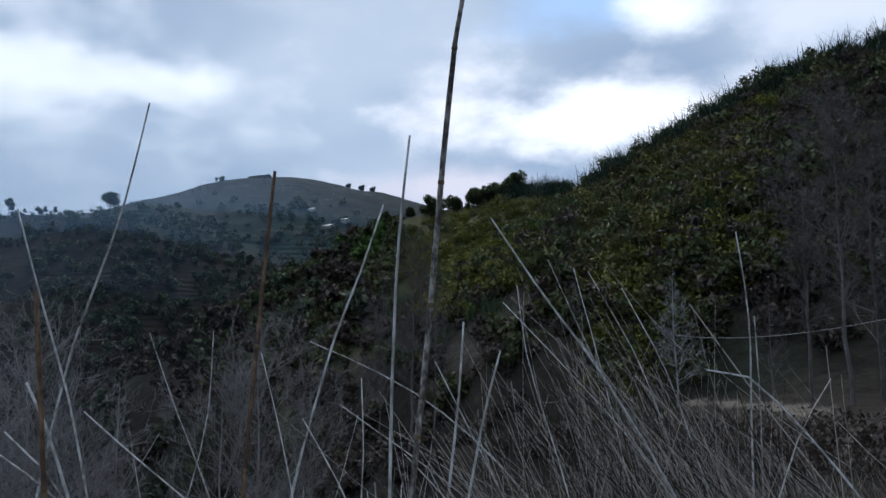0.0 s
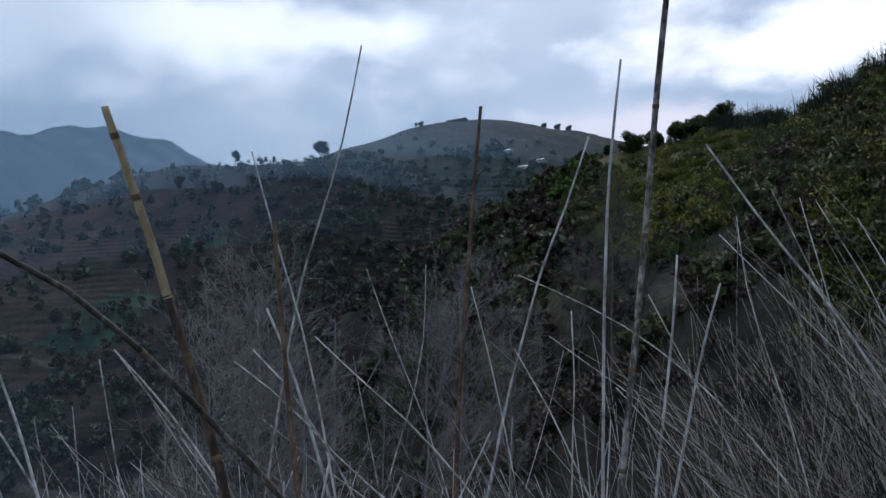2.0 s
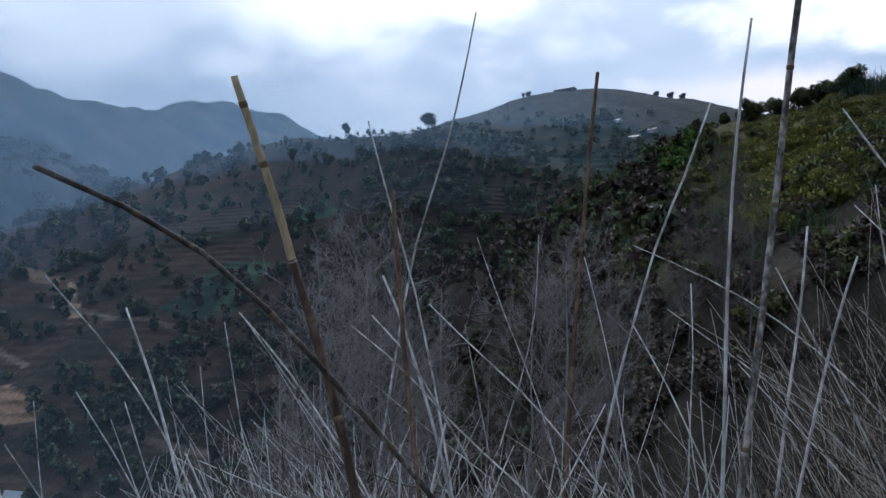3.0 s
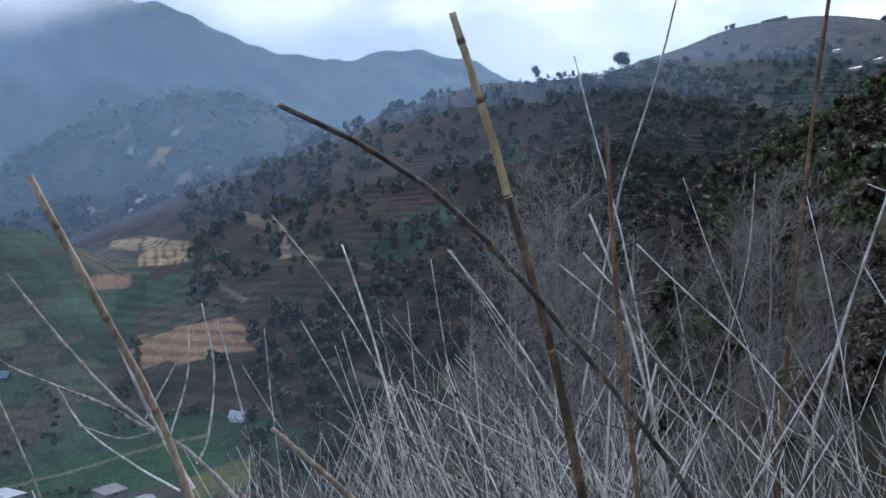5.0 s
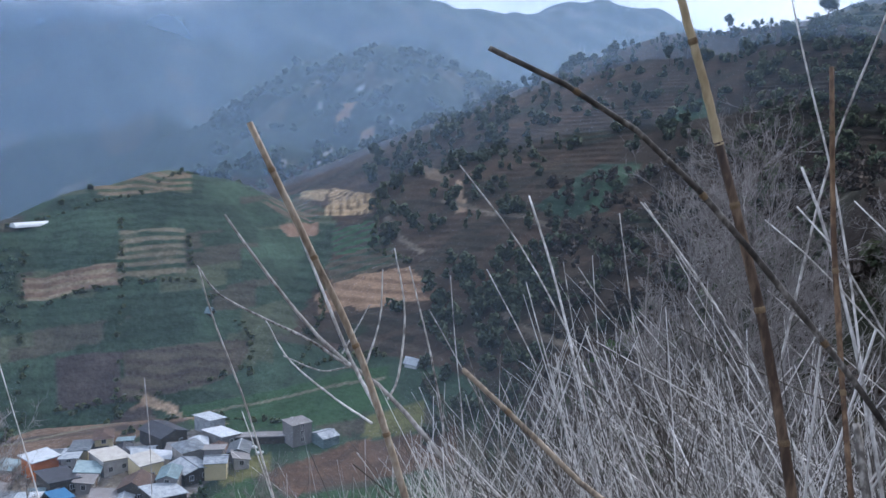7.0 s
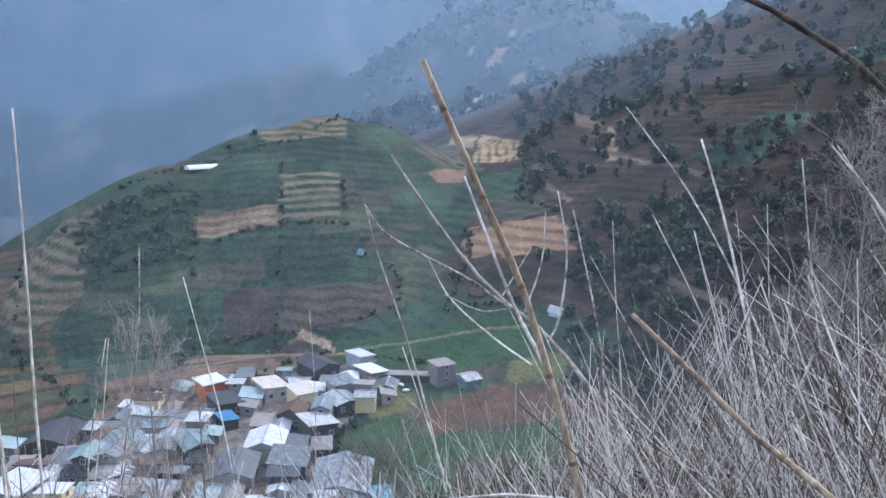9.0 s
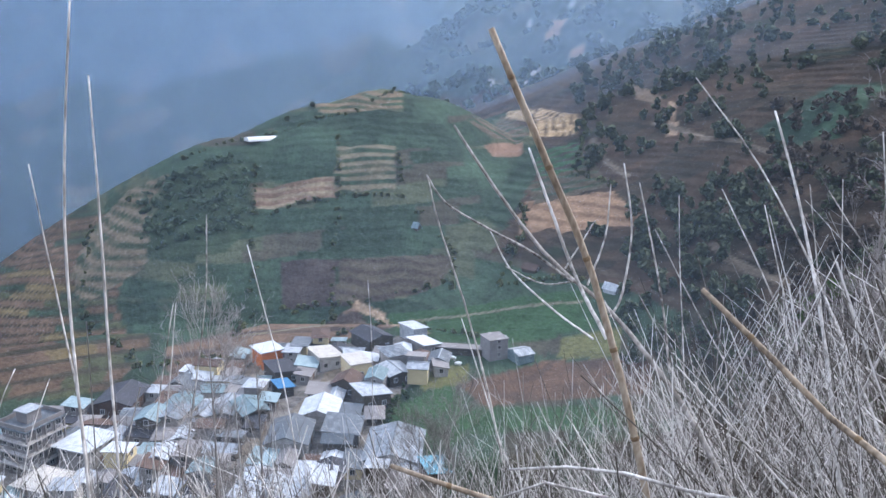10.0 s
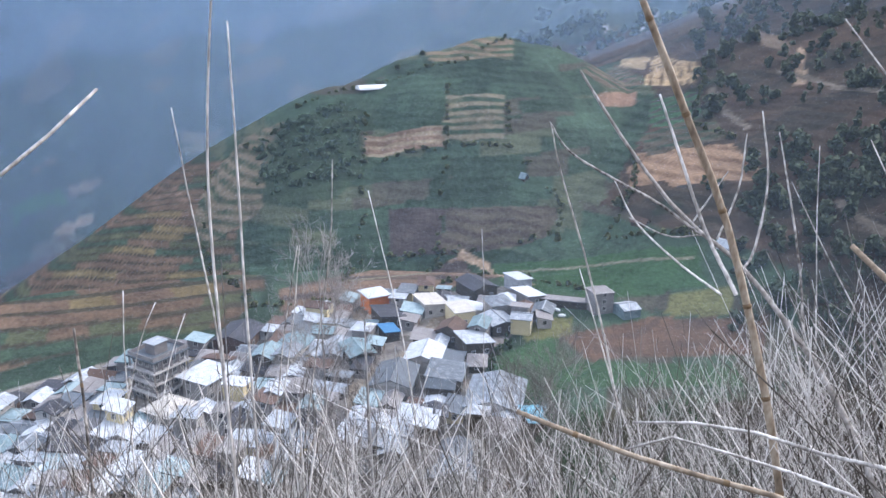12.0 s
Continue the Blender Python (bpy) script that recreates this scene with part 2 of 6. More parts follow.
def mist_material(name, colour, amount, low, high, scale, glow_through=0.5, thin=0.55):
    """Thin drifting mist, lit by the sky: denser and thinner in soft banks."""
    mat = bpy.data.materials.new(name)
    mat.use_nodes = True
    n, l = nodes_of(mat.node_tree)
    n.clear()
    out = n.new("ShaderNodeOutputMaterial")
    clear, front, through_it = n.new("ShaderNodeBsdfTransparent"), n.new("ShaderNodeBsdfDiffuse"), n.new("ShaderNodeBsdfTranslucent")
    for node in (front, through_it):
        node.inputs[0].default_value = (*colour, 1)
    body, total = n.new("ShaderNodeMixShader"), n.new("ShaderNodeMixShader")
    body.inputs[0].default_value = glow_through
    l.new(front.outputs[0], body.inputs[1])
    l.new(through_it.outputs[0], body.inputs[2])
    coord = n.new("ShaderNodeTexCoord")
    tex = n.new("ShaderNodeTexNoise")
    tex.inputs["Scale"].default_value, tex.inputs["Detail"].default_value = scale, 3
    l.new(coord.outputs["Object"], tex.inputs["Vector"])
    sep = n.new("ShaderNodeSeparateXYZ")
    l.new(coord.outputs["Object"], sep.inputs[0])
    rise = n.new("ShaderNodeMapRange")
    rise.interpolation_type = "SMOOTHSTEP"
    for key, v in (("From Min", low[0]), ("From Max", high[0]), ("To Min", low[1]), ("To Max", high[1])):
        rise.inputs[key].default_value = v
    l.new(sep.outputs[2], rise.inputs["Value"])
    bank = n.new("ShaderNodeMapRange")
    for key, v in (("From Min", 0.3), ("From Max", 0.7), ("To Min", thin), ("To Max", max(1.0, 1.9 - thin))):
        bank.inputs[key].default_value = v
    l.new(tex.outputs["Fac"], bank.inputs["Value"])
    edge = n.new("ShaderNodeAttribute")
    edge.attribute_name = "cover"
    fac = bank.outputs[0]
    for other in (rise.outputs[0], edge.outputs["Fac"]):
        m = n.new("ShaderNodeMath")
        m.operation, m.use_clamp = "MULTIPLY", True
        l.new(fac, m.inputs[0])
        l.new(other, m.inputs[1])
        fac = m.outputs[0]
    m = n.new("ShaderNodeMath")
    m.operation, m.use_clamp = "MULTIPLY", True
    m.inputs[1].default_value = amount
    l.new(fac, m.inputs[0])
    l.new(m.outputs[0], total.inputs[0])
    l.new(clear.outputs[0], total.inputs[1])
    l.new(body.outputs[0], total.inputs[2])
    l.new(total.outputs[0], out.inputs[0])
    return mat


LAND = land_material()
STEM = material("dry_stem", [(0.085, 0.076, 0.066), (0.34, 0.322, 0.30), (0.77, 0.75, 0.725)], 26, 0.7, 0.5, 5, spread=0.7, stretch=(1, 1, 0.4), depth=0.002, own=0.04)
FORKED = material("grey_branch", [(0.08, 0.07, 0.06), (0.25, 0.23, 0.21), (0.50, 0.475, 0.45)], 28, 0.7, 0.5, 4, spread=0.2, stretch=(1, 1, 0.5), depth=0.002)
PALE = material("bleached_stem", [(0.07, 0.06, 0.052), (0.42, 0.395, 0.365), (0.80, 0.78, 0.75)], 30, 0.7, 0.5, 4, spread=0.3, stretch=(1, 1, 0.5), depth=0.002)
CANE_TAN = material("tan_cane", [(0.085, 0.063, 0.046), (0.29, 0.225, 0.16), (0.52, 0.45, 0.355)], 26, 0.6, 0.4, 5, spread=0.2, stretch=(1, 1, 0.4), depth=0.002)
CANE_RED = material("rust_cane", [(0.030, 0.019, 0.014), (0.11, 0.066, 0.042), (0.30, 0.19, 0.11)], 28, 0.65, 0.4, 5, spread=0.2, stretch=(1, 1, 0.4), depth=0.002)
CANE_DARK = material("weathered_cane", [(0.022, 0.019, 0.017), (0.105, 0.092, 0.08), (0.52, 0.48, 0.43)], 30, 0.7, 0.5, 5, spread=0.2, stretch=(1, 1, 0.5), depth=0.002)
CANE_BROWN = material("brown_cane", [(0.022, 0.015, 0.012), (0.070, 0.045, 0.032), (0.24, 0.165, 0.11)], 24, 0.65, 0.4, 5, spread=0.2, stretch=(1, 1, 0.3), depth=0.002)
CANE_STRAW = material("straw_cane", [(0.30, 0.22, 0.12), (0.52, 0.42, 0.26), (0.70, 0.60, 0.42)], 26, 0.55, 0.3, 5, spread=0.2, stretch=(1, 1, 0.3), depth=0.001)
NODE = material("cane_joint", [(0.10, 0.065, 0.04), (0.26, 0.18, 0.10)], 60, 0.7, 0.3)
BARK = material("grey_bark", [(0.16, 0.146, 0.138), (0.27, 0.25, 0.24), (0.40, 0.375, 0.362)], 1.2, 0.85, 0.4, 10, spread=0.4)
SILVER_BARK = material("silver_bark", [(0.24, 0.23, 0.228), (0.36, 0.35, 0.346), (0.48, 0.47, 0.465)], 1.2, 0.85, 0.4, 10, spread=0.3)
DARK_BARK = material("dark_bark", [(0.03, 0.024, 0.02), (0.07, 0.055, 0.045)], 1.2, 0.9, 0.4, 10)
SHRUB = material("shrub_leaves", [(0.066, 0.086, 0.042), (0.108, 0.130, 0.058), (0.155, 0.162, 0.070)], 0.12, 0.75, 0, 5, spread=0.1, translucent=0.25)
BRACKEN = material("olive_bracken", [(0.080, 0.076, 0.034), (0.122, 0.112, 0.046), (0.165, 0.142, 0.058)], 0.12, 0.8, 0, 5, spread=0.1, translucent=0.2)
FERN = material("yellowing_fern", [(0.105, 0.118, 0.024), (0.17, 0.175, 0.036), (0.235, 0.215, 0.055)], 0.15, 0.75, 0, 5, spread=0.1, translucent=0.25)
GRASS = material("tall_grass_blades", [(0.025, 0.05, 0.022), (0.05, 0.09, 0.035), (0.09, 0.12, 0.05)], 0.2, 0.7, 0, 5, spread=0.5, translucent=0.25)
TERRACE_LEAF = material("terrace_shrub_leaves", [(0.075, 0.125, 0.082), (0.115, 0.175, 0.112), (0.16, 0.225, 0.145)], 0.2, 0.75, 0, 5, spread=0.12, translucent=0.3)
REED = material("reed_grass_blades", [(0.018, 0.034, 0.024), (0.038, 0.062, 0.042), (0.065, 0.09, 0.058)], 0.2, 0.7, 0, 5, spread=0.5, translucent=0.2)
BRIGHT = material("fresh_green_leaves", [(0.05, 0.10, 0.02), (0.09, 0.17, 0.035), (0.14, 0.22, 0.06)], 0.2, 0.7, 0, 5, spread=0.5, translucent=0.3)
WOOD_LEAF = material("woodland_leaves", [(0.066, 0.092, 0.062), (0.102, 0.130, 0.082), (0.15, 0.168, 0.10)], 0.03, 0.8, 0, 6, spread=0.1, translucent=0.25)
BROWN_LEAF = material("withered_leaves", [(0.068, 0.053, 0.046), (0.112, 0.090, 0.078), (0.165, 0.135, 0.116)], 0.03, 0.85, 0, 6, spread=0.1, translucent=0.15)
TIN = material("galvanised_roof", [(0.09, 0.105, 0.12), (0.20, 0.226, 0.255), (0.38, 0.415, 0.45)], 0.9, 0.5, 0.1, 5, spread=0.8)
TIN_WHITE = material("white_roof", [(0.27, 0.30, 0.33), (0.44, 0.48, 0.52), (0.58, 0.61, 0.65)], 0.9, 0.55, 0.1, 5, spread=0.5)
TIN_BLUE = material("pale_blue_roof", [(0.12, 0.18, 0.20), (0.21, 0.29, 0.315), (0.30, 0.39, 0.42)], 0.9, 0.55, 0.1, 5, spread=0.5)
ROOF_DARK = material("dark_roof", [(0.025, 0.027, 0.035), (0.06, 0.06, 0.07)], 0.6, 0.6, 0.1, 6, spread=0.3)
ROOF_BROWN = material("brown_tile_roof", [(0.07, 0.045, 0.035), (0.14, 0.09, 0.07)], 0.8, 0.8, 0.2, 8, spread=0.3)
TARP = material("blue_tarpaulin", [(0.02, 0.11, 0.24), (0.05, 0.20, 0.37)], 0.9, 0.55, 0.2, 5)
CYAN = material("cyan_tarpaulin", [(0.07, 0.23, 0.32), (0.16, 0.35, 0.43)], 0.9, 0.55, 0.2, 5)
CLOTH = material("pale_sheet_roof", [(0.30, 0.285, 0.26), (0.44, 0.42, 0.385), (0.55, 0.53, 0.49)], 0.8, 0.8, 0.1, 6)
ORANGE = material("orange_wall", [(0.55, 0.16, 0.05), (0.66, 0.22, 0.08)], 0.8, 0.85, 0.1, 8)
CREAM = material("cream_wall", [(0.55, 0.46, 0.27), (0.66, 0.57, 0.36)], 0.8, 0.85, 0.1, 8)
PLASTER = material("plaster_wall", [(0.24, 0.23, 0.22), (0.38, 0.37, 0.36), (0.52, 0.51, 0.49)], 0.5, 0.85, 0.1, 8, spread=0.6)
CONCRETE = material("bare_concrete", [(0.17, 0.16, 0.16), (0.28, 0.27, 0.27)], 0.6, 0.9, 0.2, 8, spread=0.3)
TIMBER = material("dark_timber_wall", [(0.04, 0.035, 0.03), (0.10, 0.085, 0.07)], 0.8, 0.85, 0.2, 8, spread=0.4)
GLASS = material("dark_window", [(0.02, 0.025, 0.03), (0.05, 0.055, 0.06)], 1, 0.2, 0, 5)
FRAME = material("window_frame_paint", [(0.45, 0.44, 0.42), (0.6, 0.59, 0.57)], 2, 0.6, 0, 5)
DOOR = material("door_paint", [(0.10, 0.07, 0.05), (0.2, 0.13, 0.09)], 2, 0.6, 0, 5)
SHEET = material("white_plastic_sheet", [(0.62, 0.66, 0.68), (0.8, 0.82, 0.82)], 0.3, 0.5, 0.1, 8)
DARK_STRAW = material("rotting_straw", [(0.05, 0.04, 0.03), (0.11, 0.09, 0.07), (0.2, 0.17, 0.13)], 0.6, 0.85, 0, 6, spread=0.5)
# STEM again, browner, and darkened so that the backlighting is in its colour
STEM_BACKLIT = material("backlit_stem", [(0.026, 0.020, 0.016), (0.090, 0.074, 0.062), (0.46, 0.40, 0.345)], 26, 0.75, 0.5, 5, spread=1.0, stretch=(1, 1, 0.4), depth=0.002, own=0.04)
DUSKY_BARK = material("dusky_bark", [(0.08, 0.068, 0.066), (0.14, 0.122, 0.118), (0.21, 0.188, 0.184)], 1.2, 0.85, 0.4, 10, spread=0.3)
WIRE = material("cable_sheath", [(0.25, 0.25, 0.25), (0.4, 0.4, 0.4)], 3, 0.6, 0, 5)


# ---- the land ----
def crest_points(rows):
    """azimuth to the left of north, distance, height -> x, y, z"""
    return [(-r * math.sin(math.radians(a)), r * math.cos(math.radians(a)), z) for a, r, z in rows]


def ridge(x, y, rows, slope, soft=10.0, reach=1e4):
    """A ridge along a crest line that falls off to both sides."""
    best = np.full(x.shape, -1e9)
    pts = crest_points(rows)
    for (ax, ay, az), (bx, by, bz) in zip(pts, pts[1:]):
        ux, uy = bx - ax, by - ay
        k = np.clip(((x - ax) * ux + (y - ay) * uy) / (ux * ux + uy * uy), 0, 1)
        d = np.hypot(x - ax - k * ux, y - ay - k * uy)
        best = np.maximum(best, az + k * (bz - az) - slope * (np.sqrt(d * d + soft * soft) - soft) - 1.2 * np.maximum(d - reach, 0))
    return best


def channel(x, y, rows, slope, widths):
    """A valley floor that follows its line and rises gently away from it."""
    near, out = np.full(x.shape, 1e9), np.zeros(x.shape)
    pts = crest_points(rows)
    for (ax, ay, az), (bx, by, bz), wa, wb in zip(pts, pts[1:], widths, widths[1:]):
        ux, uy = bx - ax, by - ay
        k = np.clip(((x - ax) * ux + (y - ay) * uy) / (ux * ux + uy * uy), 0, 1)
        d = np.hypot(x - ax - k * ux, y - ay - k * uy)
        wide = wa + k * (wb - wa)
        out = np.where(d < near, az + k * (bz - az) + slope * d - 0.9 * np.maximum(d - wide, 0), out)
        near = np.minimum(near, d)
    return out


def smooth_max(a, b, k):
    h = np.clip(0.5 + 0.5 * (a - b) / k, 0, 1)
    return b + (a - b) * h + k * h * (1 - h)


def waves(x, y, size, seed):
    rng = np.random.RandomState(seed)
    out = np.zeros(x.shape)
    for k in range(7):
        a, p, s = rng.uniform(0, 6.283), rng.uniform(0, 6.283), size * rng.uniform(0.6, 1.6)
        out += np.sin((x * math.cos(a) + y * math.sin(a)) * 6.283 / s + p)
    return out / 7


def stepped(h, rise, wobble, sharp=0.8, tread=0.62):
    """Terraces: flat treads and short steep banks."""
    q = h / rise + wobble
    f = q - np.floor(q)
    s = np.clip((f - sharp) / (1 - sharp), 0, 1)
    return (np.floor(q) + tread * f + (1 - tread) * s * s * (3 - 2 * s) - wobble) * rise


KNOLL = [(122, 225, -125), (112, 232, -124), (103, 245, -120), (97, 260, -112), (91.5, 278, -92), (88, 289, -73.5), (84.5, 300, -52.5), (78, 318, -29.5), (71.5, 335, -17), (68, 342, -12.5), (65, 350, -16), (62, 372, -30), (57, 400, -31)]
DRY = [(23.3, 520, 76), (27.3, 530, 74), (32, 540, 75), (35.2, 510, 51), (39, 480, 36), (41.7, 460, 28), (44.6, 440, 15), (47, 420, 2), (48.5, 400, -12), (52, 375, -34)]
SUMMIT = [(23.3, 540, 77), (21.7, 570, 89), (18.4, 700, 122), (15.7, 760, 143), (14.2, 785, 156), (10.6, 800, 162), (5.6, 805, 154), (1.8, 790, 132), (-6, 790, 100)]
SHOULDER = [(14, 172, -8), (10, 185, 2), (7.6, 195, 12), (3, 195, 25), (1, 190, 31.5), (-6, 172, 33), (-7.4, 162, 32.5), (-13.5, 150, 25), (-16.3, 142, 18), (-18.3, 136, 20), (-23.6, 130, 36), (-26.5, 122, 39.5), (-31, 117, 39.5), (-50, 122, 40), (-80, 130, 38)]
SPUR = [(66, 620, -45), (60.5, 650, 0), (57, 690, 34), (52.5, 800, 100), (49, 830, 84), (45, 870, 62), (40, 900, 60)]
FAR_WEST = [(125, 1500, 230), (95, 1500, 300), (75, 1500, 360), (64, 1500, 340), (57, 1500, 318), (52.5, 1520, 304), (48.2, 1560, 275), (45, 1650, 268)]
FAR_NORTH = [(46, 1850, 290), (42.6, 1900, 318), (39.8, 1900, 343), (36.5, 1900, 308), (33, 1900, 262), (26, 1900, 230), (10, 1950, 250)]
VALLEY_WIDTHS = (14, 12, 12, 14, 26, 46, 52, 54, 60)
VALLEY = [(-8, 62, -6), (0, 75, -11), (20, 95, -28), (35, 118, -50), (47, 145, -66), (58, 168, -73), (80, 168, -74), (100, 170, -76.5), (125, 190, -84)]


def near_slope(x, y):
    """The hillside that falls from the lookout to the village."""
    a = math.radians(72)
    d = -x * math.sin(a) + y * math.cos(a)
    e = x * math.cos(a) + y * math.sin(a)
    # the rise behind the lookout is unseen, added to block light from there
    down = np.where(d > 0, -0.80 * (np.sqrt(d * d + 2.0) - 1.414), 0.7 * np.maximum(-d - 0.35 * np.abs(e) - 2.5, 0))
    return -0.1 + down - 0.035 * np.abs(e) * np.clip(1 + d / 20, 0, 1)


def height(x, y):
    """Height of the land in metres; the lookout's ground is zero."""
    x, y = np.asarray(x, float), np.asarray(y, float)
    r = np.hypot(x, y)
    far = np.clip((r - 60) / 200, 0, 1)
    rough = waves(x, y, 60, 3) * 2.0 * far + waves(x, y, 190, 4) * 6.0 * np.clip((r - 420) / 500, 0, 1)
    floor = channel(x, y, VALLEY, 0.01, VALLEY_WIDTHS) - 60 * np.clip((r - 380) / 300, 0, 1)
    knoll = ridge(x, y, KNOLL, 0.68, 22) + waves(x, y, 70, 9) * 2.2
    knoll = stepped(knoll, 2.4, waves(x, y, 80, 5) * 1.6 + waves(x, y, 28, 16) * 0.6, 0.62, 0.80)
    west = np.clip((np.degrees(np.arctan2(-x, y)) - 84) / 4, 0, 1)
    floor = floor + west * stepped(0.06 * np.clip(r - 186, 0, 60), 0.6, waves(x, y, 50, 51) * 0.8, 0.6)
    dry = ridge(x, y, DRY, 0.42, 20) + rough
    w = np.clip((r - 200) / 60, 0, 1)
    dry = dry * (1 - w) + w * stepped(dry, 2.4, waves(x, y, 70, 6) * 1.3)
    summit = ridge(x, y, SUMMIT, 0.42, 30) + rough
    summit = stepped(summit, 5.0, waves(x, y, 120, 7) * 0.8, 0.6)
    land = np.maximum(knoll, np.maximum(dry, summit))
    right = ridge(x, y, SHOULDER, 0.62, 6, 70) + waves(x, y, 35, 8) * 1.2
    land = smooth_max(land, right, 5)
    spur = ridge(x, y, SPUR, 0.55, 25) + waves(x, y, 120, 12) * 14 + waves(x, y, 45, 13) * 7 + waves(x, y, 18, 17) * 2.5
    back = np.maximum(ridge(x, y, FAR_WEST, 0.62, 60), ridge(x, y, FAR_NORTH, 0.5, 60)) + waves(x, y, 400, 14) * 30 + waves(x, y, 160, 15) * 14 + waves(x, y, 70, 18) * 9
    land = smooth_max(land, smooth_max(spur, back, 20), 8)
    land = smooth_max(land, floor, 4)
    near = near_slope(x, y) + waves(x, y, 9, 2) * 0.15 * np.clip(r / 10, 0, 1)
    return smooth_max(land, near, 3)


def bank_share(x, y, dry=False):
    """1 on the steep banks of the terraces, 0 on their treads."""
    if dry:
        q = (ridge(x, y, DRY, 0.42, 20) + waves(x, y, 60, 3) * 2.0) / 2.4 + waves(x, y, 70, 6) * 1.3
        return np.clip((q - np.floor(q) - 0.66) * 9, 0, 1)
    q = (ridge(x, y, KNOLL, 0.68, 22) + waves(x, y, 70, 9) * 2.2) / 2.4 + waves(x, y, 80, 5) * 1.6 + waves(x, y, 28, 16) * 0.6
    return np.clip((q - np.floor(q) - 0.52) * 9, 0, 1)


FIELDS = []


def field(colour, corners, bank=None, rows=0.0):
    """A field: its corners on the plan, the colour of its soil or crop, and of its terrace banks or, rows metres apart, of its strips."""
    FIELDS.append((np.array(corners, float), colour, bank or colour, rows))


CROP, SOIL, DARK_SOIL, STRAW, RED_SOIL = (0.036, 0.061, 0.038), (0.140, 0.096, 0.068), (0.056, 0.045, 0.040), (0.205, 0.165, 0.11), (0.145, 0.085, 0.056)
LIGHT_SOIL, GREEN, SCRUB, GRASSY = (0.25, 0.16, 0.10), (0.032, 0.070, 0.030), (0.038, 0.058, 0.034), (0.12, 0.12, 0.05)
field((0.145, 0.126, 0.084), [(-281, 96), (-275, 117), (-254, 109), (-261, 88)], CROP, -1)
field(SOIL, [(-274, 62), (-267, 90), (-258, 88), (-264, 61)], STRAW, 4.0)
field(DARK_SOIL, [(-241, 63), (-235, 80), (-221, 74), (-226, 59)])
field((0.075, 0.064, 0.046), [(-235, 81), (-224, 118), (-213, 106), (-221, 74)], DARK_SOIL)
field(SOIL, [(-206, 22), (-219, 80), (-195, 86), (-186, 41), (-180, 20)], DARK_SOIL, 9.0)
field((0.16, 0.12, 0.075), [(-330, 100), (-310, 136), (-293, 128), (-305, 98)], (0.05, 0.075, 0.042), -1)
field((0.15, 0.122, 0.082), [(-306, 24), (-298, 38), (-284, 28), (-272, 28), (-254, 23), (-252, 4), (-269, 2), (-295, 11)], SCRUB, -1)
field(SCRUB, [(-298, 38), (-287, 64), (-257, 58), (-249, 47), (-256, 25), (-272, 28)])
field(GREEN, [(-212, 88), (-172, 132), (-156, 124), (-184, 80)])
field((0.30, 0.22, 0.13), [(-346, 209), (-316, 206), (-305, 196), (-325, 196)])
# the dark bank colour paints the shadow lines under these tan treads
field((0.37, 0.26, 0.15), [(-318, 209), (-284, 210), (-264, 195), (-288, 186)], (0.10, 0.075, 0.048), -1)
field(LIGHT_SOIL, [(-229, 144), (-210, 170), (-188, 167), (-216, 137)], SOIL)
field(LIGHT_SOIL, [(-235, 150), (-212, 168), (-186, 166), (-203, 144)], RED_SOIL)
field((0.100, 0.062, 0.042), [(-152, 81), (-154, 107), (-135, 125), (-119, 111), (-138, 80)], (0.075, 0.050, 0.036), 1.6)
field(GREEN, [(-146, 60), (-153, 79), (-139, 78), (-116, 102), (-106, 96), (-131, 56)])
field(GRASSY, [(-163, 74), (-161, 89), (-151, 83), (-152, 72)])
field(GRASSY, [(-160, 116), (-151, 128), (-141, 120), (-153, 110)])
field((0.028, 0.052, 0.036), [(-202, 225), (-203, 266), (-190, 272), (-178, 223)])
field((0.040, 0.074, 0.046), [(-181, 229), (-194, 270), (-185, 270), (-171, 227)])
field((0.030, 0.060, 0.034), [(-211, 324), (-201, 344), (-185, 321), (-197, 309)])
field((0.30, 0.21, 0.14), [(-253, 231), (-248, 230), (-223, 209), (-227, 207)])
field((0.17, 0.125, 0.088), [(-289, 240), (-260, 234), (-255, 227), (-271, 228)])
field(LIGHT_SOIL, [(-556, 378), (-543, 384), (-521, 356), (-526, 349)])
field((0.4, 0.38, 0.34), [(-504, 327), (-507, 337), (-489, 313), (-488, 306)])
field(LIGHT_SOIL, [(-508, 359), (-498, 368), (-489, 356), (-494, 351)])


def track(points, width, colour=(0.14, 0.115, 0.088)):
    """A dirt track along points of the plan."""
    for (ax, ay), (bx, by) in zip(points, points[1:]):
        k = width / 2 / math.hypot(bx - ax, by - ay)
        sx, sy, ex, ey = -(by - ay) * k, (bx - ax) * k, (bx - ax) * k, (by - ay) * k
        field(colour, [(ax + sx - ex, ay + sy - ey), (ax - sx - ex, ay - sy - ey), (bx - sx + ex, by - sy + ey), (bx + sx + ex, by + sy + ey)])


track([(9.5, 49), (12.6, 41), (13.4, 34), (12.6, 27)], 2.2, (0.20, 0.165, 0.13))
track([(-167, 175), (-161, 168), (-151, 163), (-141, 162), (-130, 163)], 3.0)
track([(-253, 193), (-229, 182), (-214, 179)], 2.4)
track([(-242, 215), (-212, 212), (-200, 218), (-174, 217)], 2.4)
track([(-219, 81), (-213, 86), (-196, 84), (-186, 88)], 2.6, (0.26, 0.19, 0.13))
track([(-206, 40), (-203, 91), (-169, 128)], 1.2, (0.14, 0.13, 0.09))
field((0.17, 0.13, 0.09), [(-645, -96), (-660, -72), (-648, -70), (-639, -98)])
